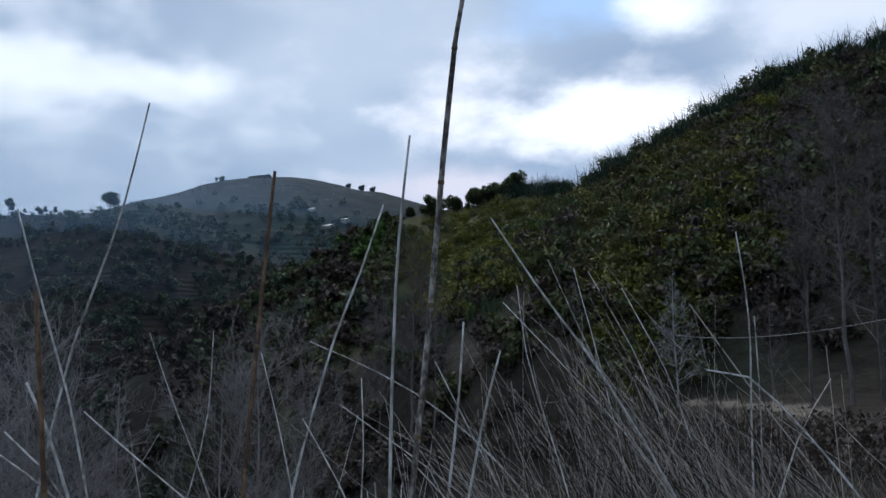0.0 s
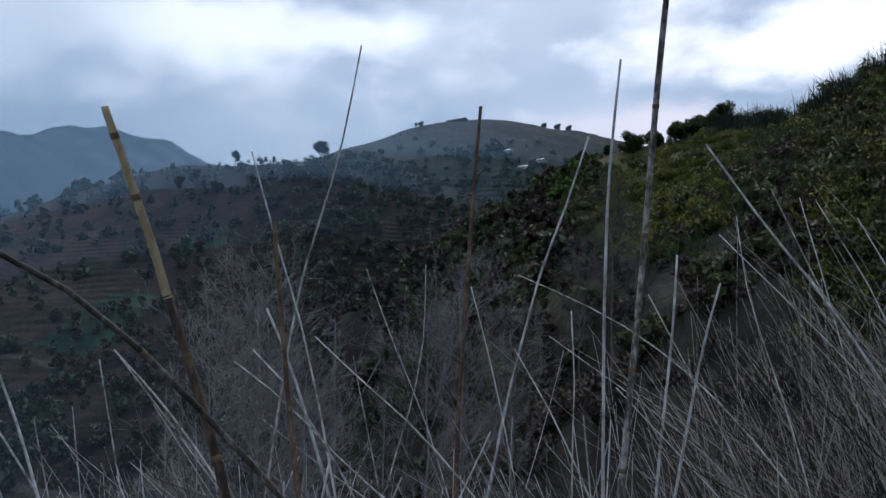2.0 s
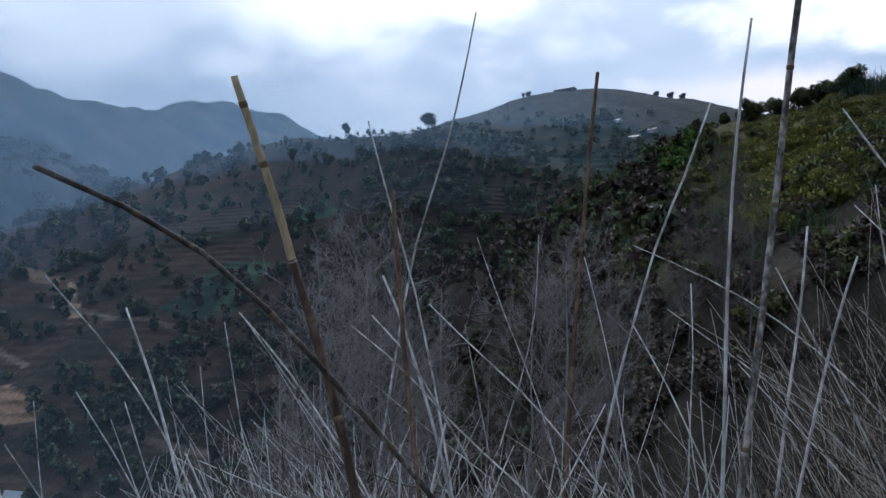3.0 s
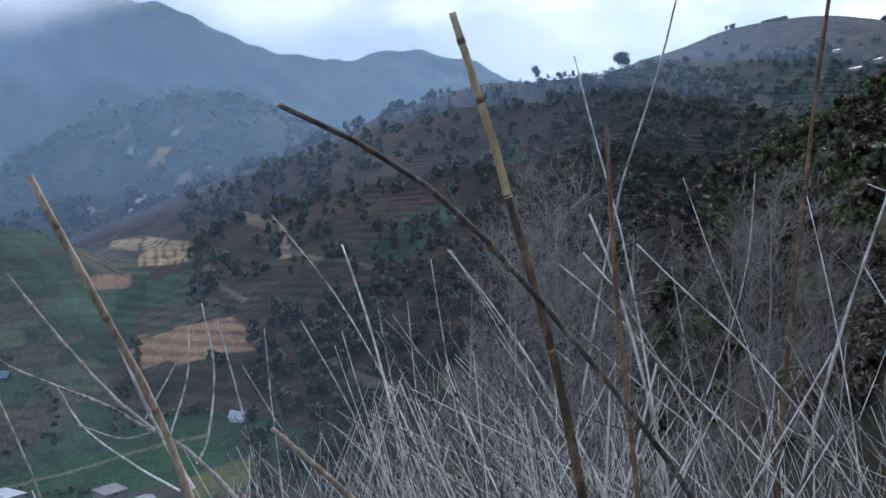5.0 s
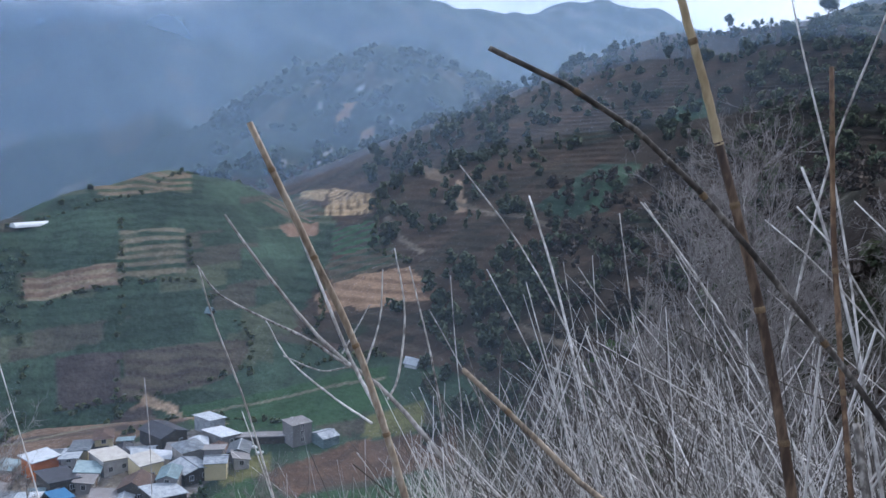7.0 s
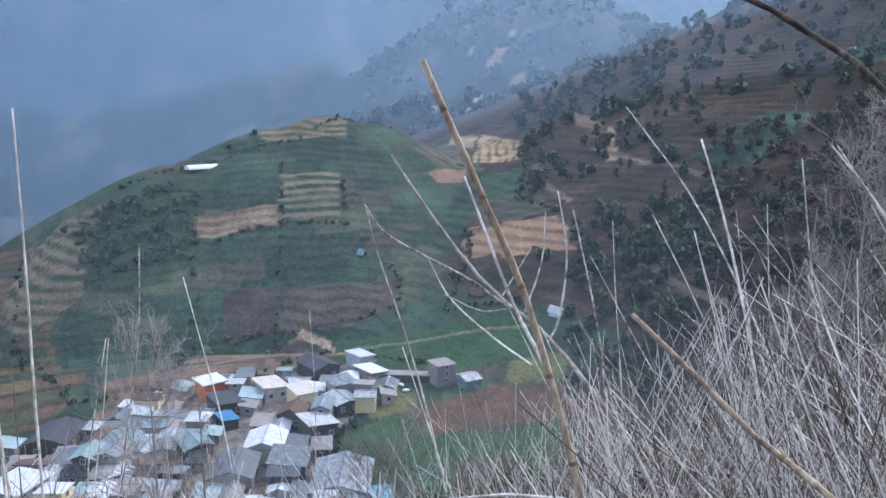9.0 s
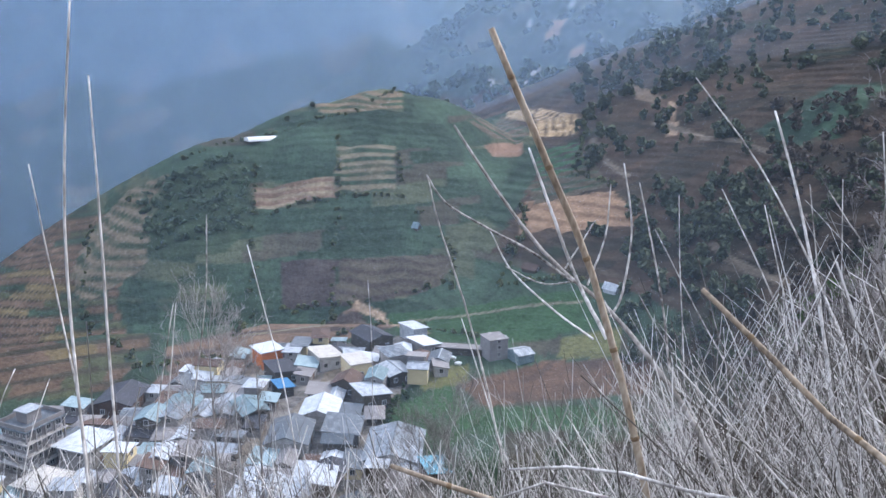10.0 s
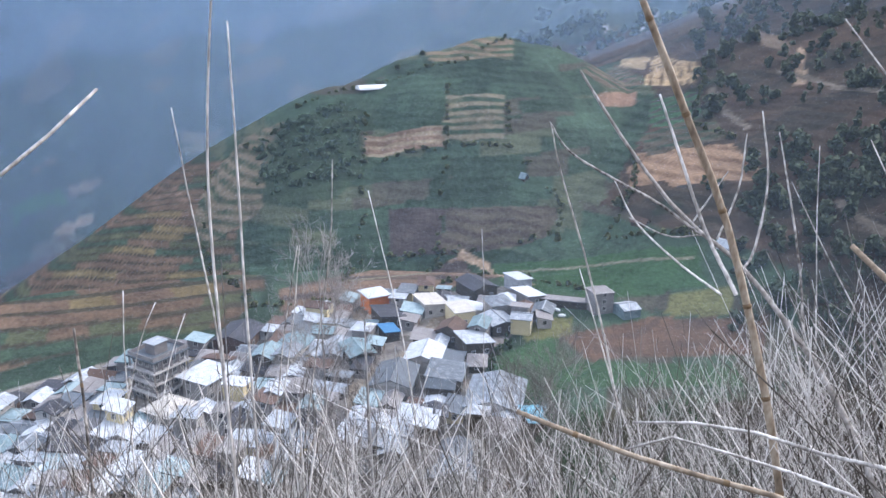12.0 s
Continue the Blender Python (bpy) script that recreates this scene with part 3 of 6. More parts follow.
field((0.12, 0.095, 0.065), [(-685, -90), (-694, -68), (-688, -65), (-676, -87)])
field(GREEN, [(-667, -130), (-679, -93), (-667, -90), (-652, -124)])
field((0.10, 0.085, 0.06), [(-700, -115), (-711, -100), (-708, -98), (-697, -113)])
field((0.10, 0.09, 0.06), [(-724, 0), (-724, 36), (-700, 34), (-704, 4)], CROP, 7.0)
field((0.11, 0.085, 0.06), [(-293, 159), (-339, 202), (-290, 187), (-284, 164)], CROP, 6.0)
field((0.20, 0.125, 0.085), [(-279, 158), (-287, 181), (-276, 176), (-272, 159)])
field((0.038, 0.085, 0.042), [(-273, 179), (-257, 190), (-234, 176), (-249, 165)], DARK_SOIL, 6.0)
field((0.085, 0.070, 0.048), [(-248, 160), (-234, 180), (-214, 171), (-229, 151)], CROP, 5.0)
field((0.22, 0.20, 0.18), [(-168, -48), (-177, -13), (-182, 12), (-190, 42), (-186, 86), (-166, 86), (-150, 62), (-143, 58), (-126, 50), (-106, 58), (-94, 43), (-98, 2), (-108, -40), (-140, -60)], (0.10, 0.095, 0.085), 7.0)
field(DIRT_TONE := (0.24, 0.20, 0.155), [(-183, 38), (-186, 44), (-128, 30), (-126, 24)])
field(DIRT_TONE, [(-180, 62), (-174, 66), (-138, 38), (-140, 30)])


def inside(px, py, poly):
    hit = np.zeros(px.shape, bool)
    k = len(poly)
    for i in range(k):
        (ax, ay), (bx, by) = poly[i], poly[(i + 1) % k]
        if ay == by:
            continue
        cross = (ay > py) != (by > py)
        hit ^= cross & (px < (bx - ax) * (py - ay) / (by - ay) + ax)
    return hit


def cover_of(x, y, z, steep):
    """Land use by place: woods, dry terraces, crops, far forest."""
    r = np.hypot(x, y)
    az = np.degrees(np.arctan2(-x, y))
    mixed = waves(x, y, 46, 31) + 0.6 * waves(x, y, 17, 32)
    col = np.empty((*x.shape, 3))
    col[:] = (0.034, 0.037, 0.024)
    w = np.clip(0.5 + mixed, 0, 1)[..., None]
    col = col * (1 - w) + w * np.array((0.046, 0.035, 0.028))
    # the hillside under the lookout: dry litter
    near = (r < 45)[..., None]
    col = np.where(near, np.array((0.050, 0.040, 0.031)) * (0.8 + 0.5 * w), col)
    # fern and grass under the shrubs of the steep hillside
    hill = ridge(x, y, SHOULDER, 0.62, 6, 70)
    on_hill = (np.abs(z - hill) < 7) & (az < 12) & (az > -90) & (r > 55) & (r < 215)
    sward = np.clip(0.5 + 0.8 * waves(x, y, 30, 73) + 0.5 * waves(x, y, 11, 74), 0, 1)[..., None]
    turf = np.array((0.050, 0.058, 0.024)) * (1 - sward) + sward * np.array((0.095, 0.088, 0.034))
    # sunny: the yellow fern patch, with its brightness painted in
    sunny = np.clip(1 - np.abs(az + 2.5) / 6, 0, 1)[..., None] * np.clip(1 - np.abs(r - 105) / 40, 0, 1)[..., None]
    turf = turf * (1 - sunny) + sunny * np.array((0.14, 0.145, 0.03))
    # shade: brown scrub ground, its colour darkened as a shaded flank
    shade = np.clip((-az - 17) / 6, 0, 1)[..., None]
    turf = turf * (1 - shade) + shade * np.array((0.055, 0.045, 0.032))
    litter = np.clip((88 - r) / 14, 0, 1)[..., None]
    turf = turf * (1 - litter) + litter * np.array((0.046, 0.038, 0.029))
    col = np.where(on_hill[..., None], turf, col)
    # dry terraced ridge
    dry = ridge(x, y, DRY, 0.42, 20)
    knoll = ridge(x, y, KNOLL, 0.68, 22)
    summit = ridge(x, y, SUMMIT, 0.42, 30)
    on_dry = (np.abs(z - dry) < 9) & (dry > knoll) & (r > 200)
    tilled = (waves(x, y, 44, 61) + 0.7 * waves(x, y, 19, 62))[..., None]
    brown = np.where(tilled > 0.35, np.array((0.090, 0.058, 0.040)), np.where(tilled > -0.2, np.array((0.062, 0.044, 0.031)), np.where(tilled > -0.6, np.array((0.036, 0.031, 0.023)), np.array((0.024, 0.034, 0.021)))))
    ledge = bank_share(x, y, True)[..., None] * np.clip(0.5 + 1.6 * waves(x, y, 26, 63), 0, 1)[..., None]
    brown = brown * (1 - 0.55 * ledge) + 0.55 * ledge * np.array((0.125, 0.098, 0.072))
    # dimness painted into the soil colour: the ridge darkens towards its north end
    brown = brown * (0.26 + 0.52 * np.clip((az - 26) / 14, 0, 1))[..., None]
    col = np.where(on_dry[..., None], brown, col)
    q = z / 5.0 + waves(x, y, 120, 7) * 0.8
    line = np.clip((q - np.floor(q) - 0.68) * 8, 0, 1)[..., None] * np.clip(0.6 + waves(x, y, 50, 64), 0, 1)[..., None]
    green = np.clip((118 - z) / 30 + 0.8 * waves(x, y, 90, 65), 0, 1)[..., None]
    ledges = np.array((0.036, 0.038, 0.032)) * (1 - green) + green * np.array((0.013, 0.029, 0.023))
    ledges = ledges * (1 - 0.6 * line) + 0.6 * line * np.array((0.088, 0.076, 0.058))
    on_summit = (np.abs(z - summit) < 12) & (r > 480) & (summit > dry)
    col = np.where(on_summit[..., None], ledges, col)
    # crops on the knoll and the valley floor
    crops = ((np.abs(z - knoll) < 8) & (r > 190) & (r < 430)) | ((z < -60) & (r < 330) & (az > 45))
    patch = waves(x, y, 38, 34)[..., None]
    # a patchwork of narrow fields that follow the contours
    row, column = np.floor(z / 5.5 + 0.8 * waves(x, y, 70, 42)), np.floor(az / 4.2 + 0.5 * waves(x, y, 60, 43) + 0.37 * np.floor(z / 5.5))
    chance = np.modf(np.abs(np.sin(row * 12.9898 + column * 78.233) * 43758.5453))[0][..., None]
    crop = np.array(CROP) * (0.7 + 0.55 * chance) * (1 + 0.2 * patch)
    crop = np.where((chance > 0.88) & (z > -72)[..., None], np.array((0.060, 0.057, 0.041)), crop)
    crop = np.where((chance < 0.10) & (z > -72)[..., None], np.array((0.070, 0.082, 0.050)), crop)
    col = np.where(crops[..., None], crop, col)
    bank = np.clip((steep - 0.75) / 0.5, 0, 1)[..., None]
    col = np.where((crops | on_dry)[..., None], col * (1 - 0.14 * bank) + 0.14 * bank * np.array((0.066, 0.058, 0.036)), col)
    # worked soil, stubble and vegetable beds at the knoll's western foot
    beds = crops & (az > 86 + 2.5 * waves(x, y, 40, 52)) & (r > 186) & (z < -55)
    row = np.floor(z / 2.4 + 0.09 * r + 0.8 * waves(x, y, 60, 53))
    column = np.floor(az / 3.1 + 0.5 * waves(x, y, 40, 54) + 0.31 * row)
    draw = np.modf(np.abs(np.sin(row * 39.346 + column * 11.135) * 24634.6345))[0][..., None]
    bed = np.where(draw < 0.42, np.array((0.120, 0.080, 0.052)), np.where(draw < 0.58, np.array((0.15, 0.115, 0.055)), np.where(draw < 0.80, np.array((0.075, 0.082, 0.042)), np.array((0.040, 0.066, 0.040)))))
    seam = (0.09 * r + z / 2.4 + 0.8 * waves(x, y, 60, 53) - row)[..., None]
    bed = np.where(seam > 0.72, np.array((0.048, 0.044, 0.028)), bed * (0.85 + 0.3 * chance))
    col = np.where(beds[..., None], bed, col)
    for poly, tone, edge, rows in FIELDS:
        k = inside(x, y, poly)
        if k.any():
            b = np.clip((steep[k] - 0.6) / 0.4, 0, 1)[:, None]
            if rows < 0:
                b = bank_share(x[k], y[k])[:, None] * np.clip(0.85 + waves(x[k], y[k], 12, 39), 0, 1)[:, None]
            elif rows:
                q = (r[k] + 0.35 * x[k] * 0.2 + 4 * waves(x[k], y[k], 40, 38)) / rows
                b = np.clip((q - np.floor(q) - 0.52) * 7, 0, 1)[:, None] * np.clip(0.8 + waves(x[k], y[k], 14, 39), 0, 1)[:, None]
            col[k] = np.array(tone) * (1 - b) + b * np.array(edge)
    # far mountains: forest with scattered clearings
    far = (r > 560) & ~on_summit & ~on_dry
    clear = waves(x, y, 130, 35) + 0.6 * waves(x, y, 50, 36)
    tone = np.where((clear > 0.40)[..., None], np.array((0.075, 0.075, 0.052)), np.array((0.034, 0.050, 0.034)))
    rock = waves(x, y, 34, 40) + 0.8 * waves(x, y, 13, 41)
    tone = np.where(((rock > 0.85) & (az > 46) & (az < 66) & (r < 900))[..., None], np.array((0.34, 0.32, 0.29)), tone)
    keep = np.zeros(x.shape, bool)
    for poly, *_ in FIELDS:
        if abs(poly[0, 0]) > 450:
            keep |= inside(x, y, poly)
    col = np.where((far & ~keep)[..., None], tone, col)
    return col


GRID = []


def make_land():
    az = np.radians(np.concatenate([np.arange(-180, -48, 4.0), np.arange(-48, 40, 0.42), np.arange(40, 116, 0.25), np.arange(116, 180.1, 4.0)]))
    r = np.concatenate([[0.0], np.geomspace(0.5, 60, 60), np.arange(61.5, 110, 1.6), np.arange(110, 205, 1.5), np.arange(205, 400, 0.62), np.arange(400, 560, 1.4), np.arange(564, 900, 5), np.arange(915, 2100, 18), np.geomspace(2150, 4600, 10)])
    R, A = np.meshgrid(r, az, indexing="ij")
    x, y = -R * np.sin(A), R * np.cos(A)
    z = height(x, y)
    z = np.where(R > 2100, z - (R - 2100) * 0.02, z)
    g = np.abs(np.gradient(z, axis=0)) / np.maximum(np.gradient(R, axis=0), 1e-3)
    col = cover_of(x, y, z, g)
    GRID.extend((r, np.degrees(az), z))
    n, m = R.shape
    idx = np.arange(n * m).reshape(n, m)
    quads = np.stack([idx[:-1, :-1], idx[1:, :-1], idx[1:, 1:], idx[:-1, 1:]], -1).reshape(-1, 4)[:, ::-1]
    verts = np.stack([x, y, z], -1).reshape(-1, 3)
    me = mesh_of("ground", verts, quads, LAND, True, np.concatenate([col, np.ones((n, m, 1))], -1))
    return tagged(new("ground", me), "terraced hills and valley of dry soil and green crops", "ground", kind="structure")


ground = make_land()


def ground_at(x, y):
    """The height of the ground sheet itself at many places."""
    x, y = np.asarray(x, float), np.asarray(y, float)
    rr, aa, zz = GRID
    r, a = np.hypot(x, y), np.degrees(np.arctan2(-x, y))
    i = np.clip(np.searchsorted(rr, r) - 1, 0, len(rr) - 2)
    j = np.clip(np.searchsorted(aa, a) - 1, 0, len(aa) - 2)
    u, v = np.clip((r - rr[i]) / (rr[i + 1] - rr[i]), 0, 1), np.clip((a - aa[j]) / (aa[j + 1] - aa[j]), 0, 1)
    return (zz[i, j] * (1 - v) + zz[i, j + 1] * v) * (1 - u) + (zz[i + 1, j] * (1 - v) + zz[i + 1, j + 1] * v) * u


def ground_z(x, y):
    return float(ground_at(np.array([x]), np.array([y]))[0])


# ---- haze between the ridges, as tinted sheets ----
def mist_bank(r, az0, az1, z0, z1, mat, fade, clear=17.0):
    """A curved sheet that stands in for haze, thinning out to nothing at its ends and towards its top, clear degrees
    above the lookout.
    """
    a = np.linspace(az0, az1, 60)
    zz = np.linspace(z0, z1, 40)
    A, Z = np.meshgrid(a, zz, indexing="ij")
    x, y = polar(A, r * (1 + 0.05 * np.sin(np.radians(A * 3))))
    idx = np.arange(A.size).reshape(A.shape)
    quads = np.stack([idx[:-1, :-1], idx[1:, :-1], idx[1:, 1:], idx[:-1, 1:]], -1).reshape(-1, 4)
    edge = np.clip(np.minimum((A - az0) / fade, (az1 - A) / 6), 0, 1)
    edge = edge * edge * (3 - 2 * edge)
    top = np.clip((clear - np.degrees(np.arctan2(Z, r))) / 7, 0, 1)
    edge = edge * top * top * (3 - 2 * top)
    # the far sheets are made denser westwards to pale the distance there
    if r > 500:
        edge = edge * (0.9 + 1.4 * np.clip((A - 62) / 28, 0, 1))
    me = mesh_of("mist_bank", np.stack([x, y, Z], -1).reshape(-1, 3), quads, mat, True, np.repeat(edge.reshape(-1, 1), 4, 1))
    tagged(new("mist_bank", me), "thin sheet of blue haze hanging across the valley", "mist", kind="stuff")


# the blue haze of distance, put into the colour of the sheets
HAZE_BLUE = (0.45, 0.68, 1.0)
# the nearest sheet is added to lift dark tones like a veil
mist_bank(128, 8, 135, -150, 120, mist_material("thin_veil", (0.50, 0.71, 0.98), 0.08, (-120, 1.0), (120, 0.8), 0.012), 45)
mist_bank(352, -6, 135, -160, 300, mist_material("field_mist", HAZE_BLUE, 0.08, (-120, 1.0), (200, 0.8), 0.006), 60)
mist_bank(445, -4, 135, -160, 420, mist_material("valley_mist", HAZE_BLUE, 0.18, (-150, 0.5), (0, 1.0), 0.005), 45)
mist_bank(600, -8, 135, -200, 480, mist_material("slope_mist", HAZE_BLUE, 0.18, (-190, 0.4), (0, 1.0), 0.004), 32)
mist_bank(880, 24, 140, -260, 560, mist_material("ridge_mist", HAZE_BLUE, 0.25, (-120, 1.0), (240, 0.40), 0.004), 14, 26)
mist_bank(1130, 10, 145, -300, 800, mist_material("mountain_mist", HAZE_BLUE, 0.32, (-40, 1.0), (260, 0.5), 0.003), 15, 26)


def cloud_deck():
    """A low cloud that lies over the western mountain and hides its top: a sheet that daylight shines through."""
    a, e = np.linspace(40, 118, 90), np.linspace(6, 30, 50)
    A, E = np.meshgrid(a, e, indexing="ij")
    R = 1150 - (E - 6) * 18
    x, y = polar(A, R)
    foot = np.interp(A, [40, 52, 58, 64, 70, 78, 90, 118], [17, 15, 11.5, 8.0, 7.4, 7.6, 8, 8]) + 0.8 * waves(x, y, 260, 71) + 0.5 * waves(x, y, 90, 72)
    k = np.clip((E - foot) / 3.6, 0, 1) * np.clip((A - 46) / 12, 0, 1) * np.clip((118 - A) / 12, 0, 1)
    k = k * k * (3 - 2 * k)
    idx = np.arange(A.size).reshape(A.shape)
    quads = np.stack([idx[:-1, :-1], idx[1:, :-1], idx[1:, 1:], idx[:-1, 1:]], -1).reshape(-1, 4)
    mat = mist_material("cloud", (0.93, 0.95, 1.0), 1.0, (-9000, 1.0), (9000, 1.0), 0.004, 0.92, 1.0)
    me = mesh_of("cloud", np.stack([x, y, R * np.tan(np.radians(E))], -1).reshape(-1, 3), quads, mat, True, np.repeat(k.reshape(-1, 1), 4, 1))
    tagged(new("cloud", me), "pale low cloud lying over the mountain top", "cloud", kind="stuff")


cloud_deck()

# ---- the village ----
U = Vector((-0.79, 0.61, 0)).normalized()
YAW = math.degrees(math.atan2(U.y, U.x))


def window_mesh():
    bm = bmesh.new()
    box_in(bm, -0.5, 0.5, -0.05, 0.03, -0.6, 0.6)
    me = bpy.data.meshes.new("window")
    bm.to_mesh(me)
    bm.free()
    me.materials.append(GLASS)
    bm = bmesh.new()
    for x0, x1, z0, z1 in ((-0.6, -0.5, -0.7, 0.7), (0.5, 0.6, -0.7, 0.7), (-0.5, 0.5, 0.6, 0.7), (-0.5, 0.5, -0.7, -0.6), (-0.03, 0.03, -0.6, 0.6)):
        box_in(bm, x0, x1, -0.09, 0.03, z0, z1)
    fr = bpy.data.meshes.new("window_frame")
    bm.to_mesh(fr)
    bm.free()
    fr.materials.append(FRAME)
    return me, fr


WINDOW, WINDOW_FRAME = window_mesh()


def add_window(house, x, y, z, turn, scale=1.0):
    pane = new("window", WINDOW)
    pane.parent, pane.matrix_basis = house, pose(x, y, z, 0, 0, turn) @ Matrix.Diagonal((scale, 1, scale, 1))
    rim = new("window_frame", WINDOW_FRAME)
    rim.parent = pane


def door_part(house, x, y, turn, mat):
    bm = bmesh.new()
    box_in(bm, -0.45, 0.45, -0.06, 0.03, 0.0, 2.0)
    ob = part("door", bm, mat, house)
    ob.matrix_basis = pose(x, y, 0, 0, 0, turn)


def roof_part(house, kind, w, d, h, rise, over, mat, label):
    bm = bmesh.new()
    if kind == "flat":
        box_in(bm, -w / 2 - over, w / 2 + over, -d / 2 - over, d / 2 + over, h, h + 0.22)
    elif kind == "shed":
        prism_in(bm, [(-d / 2 - over, h), (d / 2 + over, h + rise), (d / 2 + over, h + rise + 0.12), (-d / 2 - over, h + 0.12)], -w / 2 - over, w / 2 + over)
    elif kind == "gable":
        e = rise * over / (d / 2)
        prism_in(bm, [(-d / 2 - over, h - e), (0, h + rise), (d / 2 + over, h - e), (d / 2 + over, h - e + 0.12), (0, h + rise + 0.14), (-d / 2 - over, h - e + 0.12)], -w / 2 - over, w / 2 + over)
    else:
        lo = [bm.verts.new((sx * (w / 2 + over), sy * (d / 2 + over), h - 0.15)) for sx, sy in ((-1, -1), (1, -1), (1, 1), (-1, 1))]
        k = max(w - d, 0) / 2
        a, b = bm.verts.new((-k - 0.05, 0, h + rise)), bm.verts.new((k + 0.05, 0, h + rise))
        bm.faces.new((lo[0], lo[1], b, a))
        bm.faces.new((lo[1], lo[2], b))
        bm.faces.new((lo[2], lo[3], a, b))
        bm.faces.new((lo[3], lo[0], a))
        bm.faces.new(lo[::-1])
    roof = part("roof", bm, mat, house, label)
    if kind == "gable":
        bm = bmesh.new()
        prism_in(bm, [(-0.2, h + rise + 0.1), (0, h + rise + 0.22), (0.2, h + rise + 0.1)], -w / 2 - over, w / 2 + over)
        part("ridge_cap", bm, mat, roof)
    return roof


def house(name, x, y, w, d, h, kind, wall_mat, roof_mat, label, rise=1.4, over=0.4, turn=0.0, storeys=1, roof_label="", windows=True, rng=random):
    z = min(ground_z(x + dx, y + dy) for dx in (-w / 2, w / 2) for dy in (-d / 2, d / 2))
    ob = tagged(new(name), label, "house", "houses of the valley")
    ob.matrix_world = pose(x, y, z, 0, 0, YAW + turn)
    bm = bmesh.new()
    box_in(bm, -w / 2, w / 2, -d / 2, d / 2, -0.6, h)
    if kind == "gable":
        prism_in(bm, [(-d / 2, h), (d / 2, h), (0, h + rise - 0.02)], -w / 2, w / 2)
    elif kind == "shed":
        prism_in(bm, [(-d / 2, h), (d / 2, h), (d / 2, h + rise - 0.02)], -w / 2, w / 2)
    part("wall", bm, wall_mat, ob)
    roof_part(ob, kind, w, d, h, rise, over, roof_mat, roof_label)
    if windows:
        per = h / storeys
        for s in range(storeys):
            zc = per * s + 1.55
            count = max(2, int(w / 2.4))
            for i in range(count):
                xx = -w / 2 + w * (i + 0.5) / count
                if s == 0 and i == count // 2:
                    continue
                add_window(ob, xx, -d / 2, zc, 0, 0.85)
            for i in range(max(1, int(d / 3))):
                yy = -d / 2 + d * (i + 0.5) / max(1, int(d / 3))
                add_window(ob, -w / 2, yy, zc, -90, 0.85)
                add_window(ob, w / 2, yy, zc, 90, 0.85)
        door_part(ob, 0 if int(w / 2.4) < 2 else -w / 2 + w * (max(2, int(w / 2.4)) // 2 + 0.5) / max(2, int(w / 2.4)), -d / 2, 0, DOOR)
    return ob


taken = []


def key_house(*args, **kw):
    taken.append((args[1], args[2], max(args[3], args[4]) / 2))
    return house(*args, **kw)


def grey_tower():
    """A half-built concrete block of four open storeys with a stair hut on its roof."""
    x, y, w, d, n, per = -155.5, -8.0, 8.6, 7.4, 4, 2.45
    z = ground_z(x, y) - 0.3
    ob = tagged(new("apartment_block"), "unfinished grey concrete block of four storeys with open floors", "building", "houses of the valley")
    ob.matrix_world = pose(x, y, z, 0, 0, YAW - 12)
    taken.append((x, y, 6))
    for s in range(n + 1):
        bm = bmesh.new()
        box_in(bm, -w / 2 - 0.35, w / 2 + 0.35, -d / 2 - 0.35, d / 2 + 0.35, s * per - 0.28, s * per)
        part("floor_slab", bm, PLASTER if s < n else TIN, ob)
        if s == n:
            break
        bm = bmesh.new()
        box_in(bm, -w / 2 + 0.6, w / 2 - 0.6, -d / 2 + 0.6, d / 2 - 0.6, s * per, (s + 1) * per - 0.28)
        part("wall", bm, CONCRETE, ob)
        for i in range(5):
            px = -w / 2 + 0.15 + i * (w - 0.3) / 4
            for py in (-d / 2 + 0.1, d / 2 - 0.1):
                bm = bmesh.new()
                box_in(bm, px - 0.15, px + 0.15, py - 0.15, py + 0.15, s * per, (s + 1) * per - 0.28)
                part("column", bm, CONCRETE, ob)
        for i in range(4):
            px = -w / 2 + (i + 0.5) * w / 4
            add_window(ob, px, -d / 2 + 0.6, s * per + 1.3, 0, 0.9)
            add_window(ob, -w / 2 + 0.6, -d / 2 + (i + 0.5) * d / 4, s * per + 1.3, -90, 0.9)
            add_window(ob, w / 2 - 0.6, -d / 2 + (i + 0.5) * d / 4, s * per + 1.3, 90, 0.9)
    bm = bmesh.new()
    for x0, x1, y0, y1 in ((-w / 2, w / 2, -d / 2, -d / 2 + 0.15), (-w / 2, w / 2, d / 2 - 0.15, d / 2), (-w / 2, -w / 2 + 0.15, -d / 2 + 0.15, d / 2 - 0.15), (w / 2 - 0.15, w / 2, -d / 2 + 0.15, d / 2 - 0.15)):
        box_in(bm, x0, x1, y0, y1, n * per, n * per + 0.8)
    part("parapet", bm, CONCRETE, ob)
    bm = bmesh.new()
    box_in(bm, -1.8, 1.3, -1.3, 1.5, n * per, n * per + 2.2)
    hut = part("stair_hut", bm, CONCRETE, ob)
    bm = bmesh.new()
    box_in(bm, -2.1, 1.6, -1.6, 1.8, n * per + 2.2, n * per + 2.35)
    part("roof", bm, TIN_WHITE, hut)


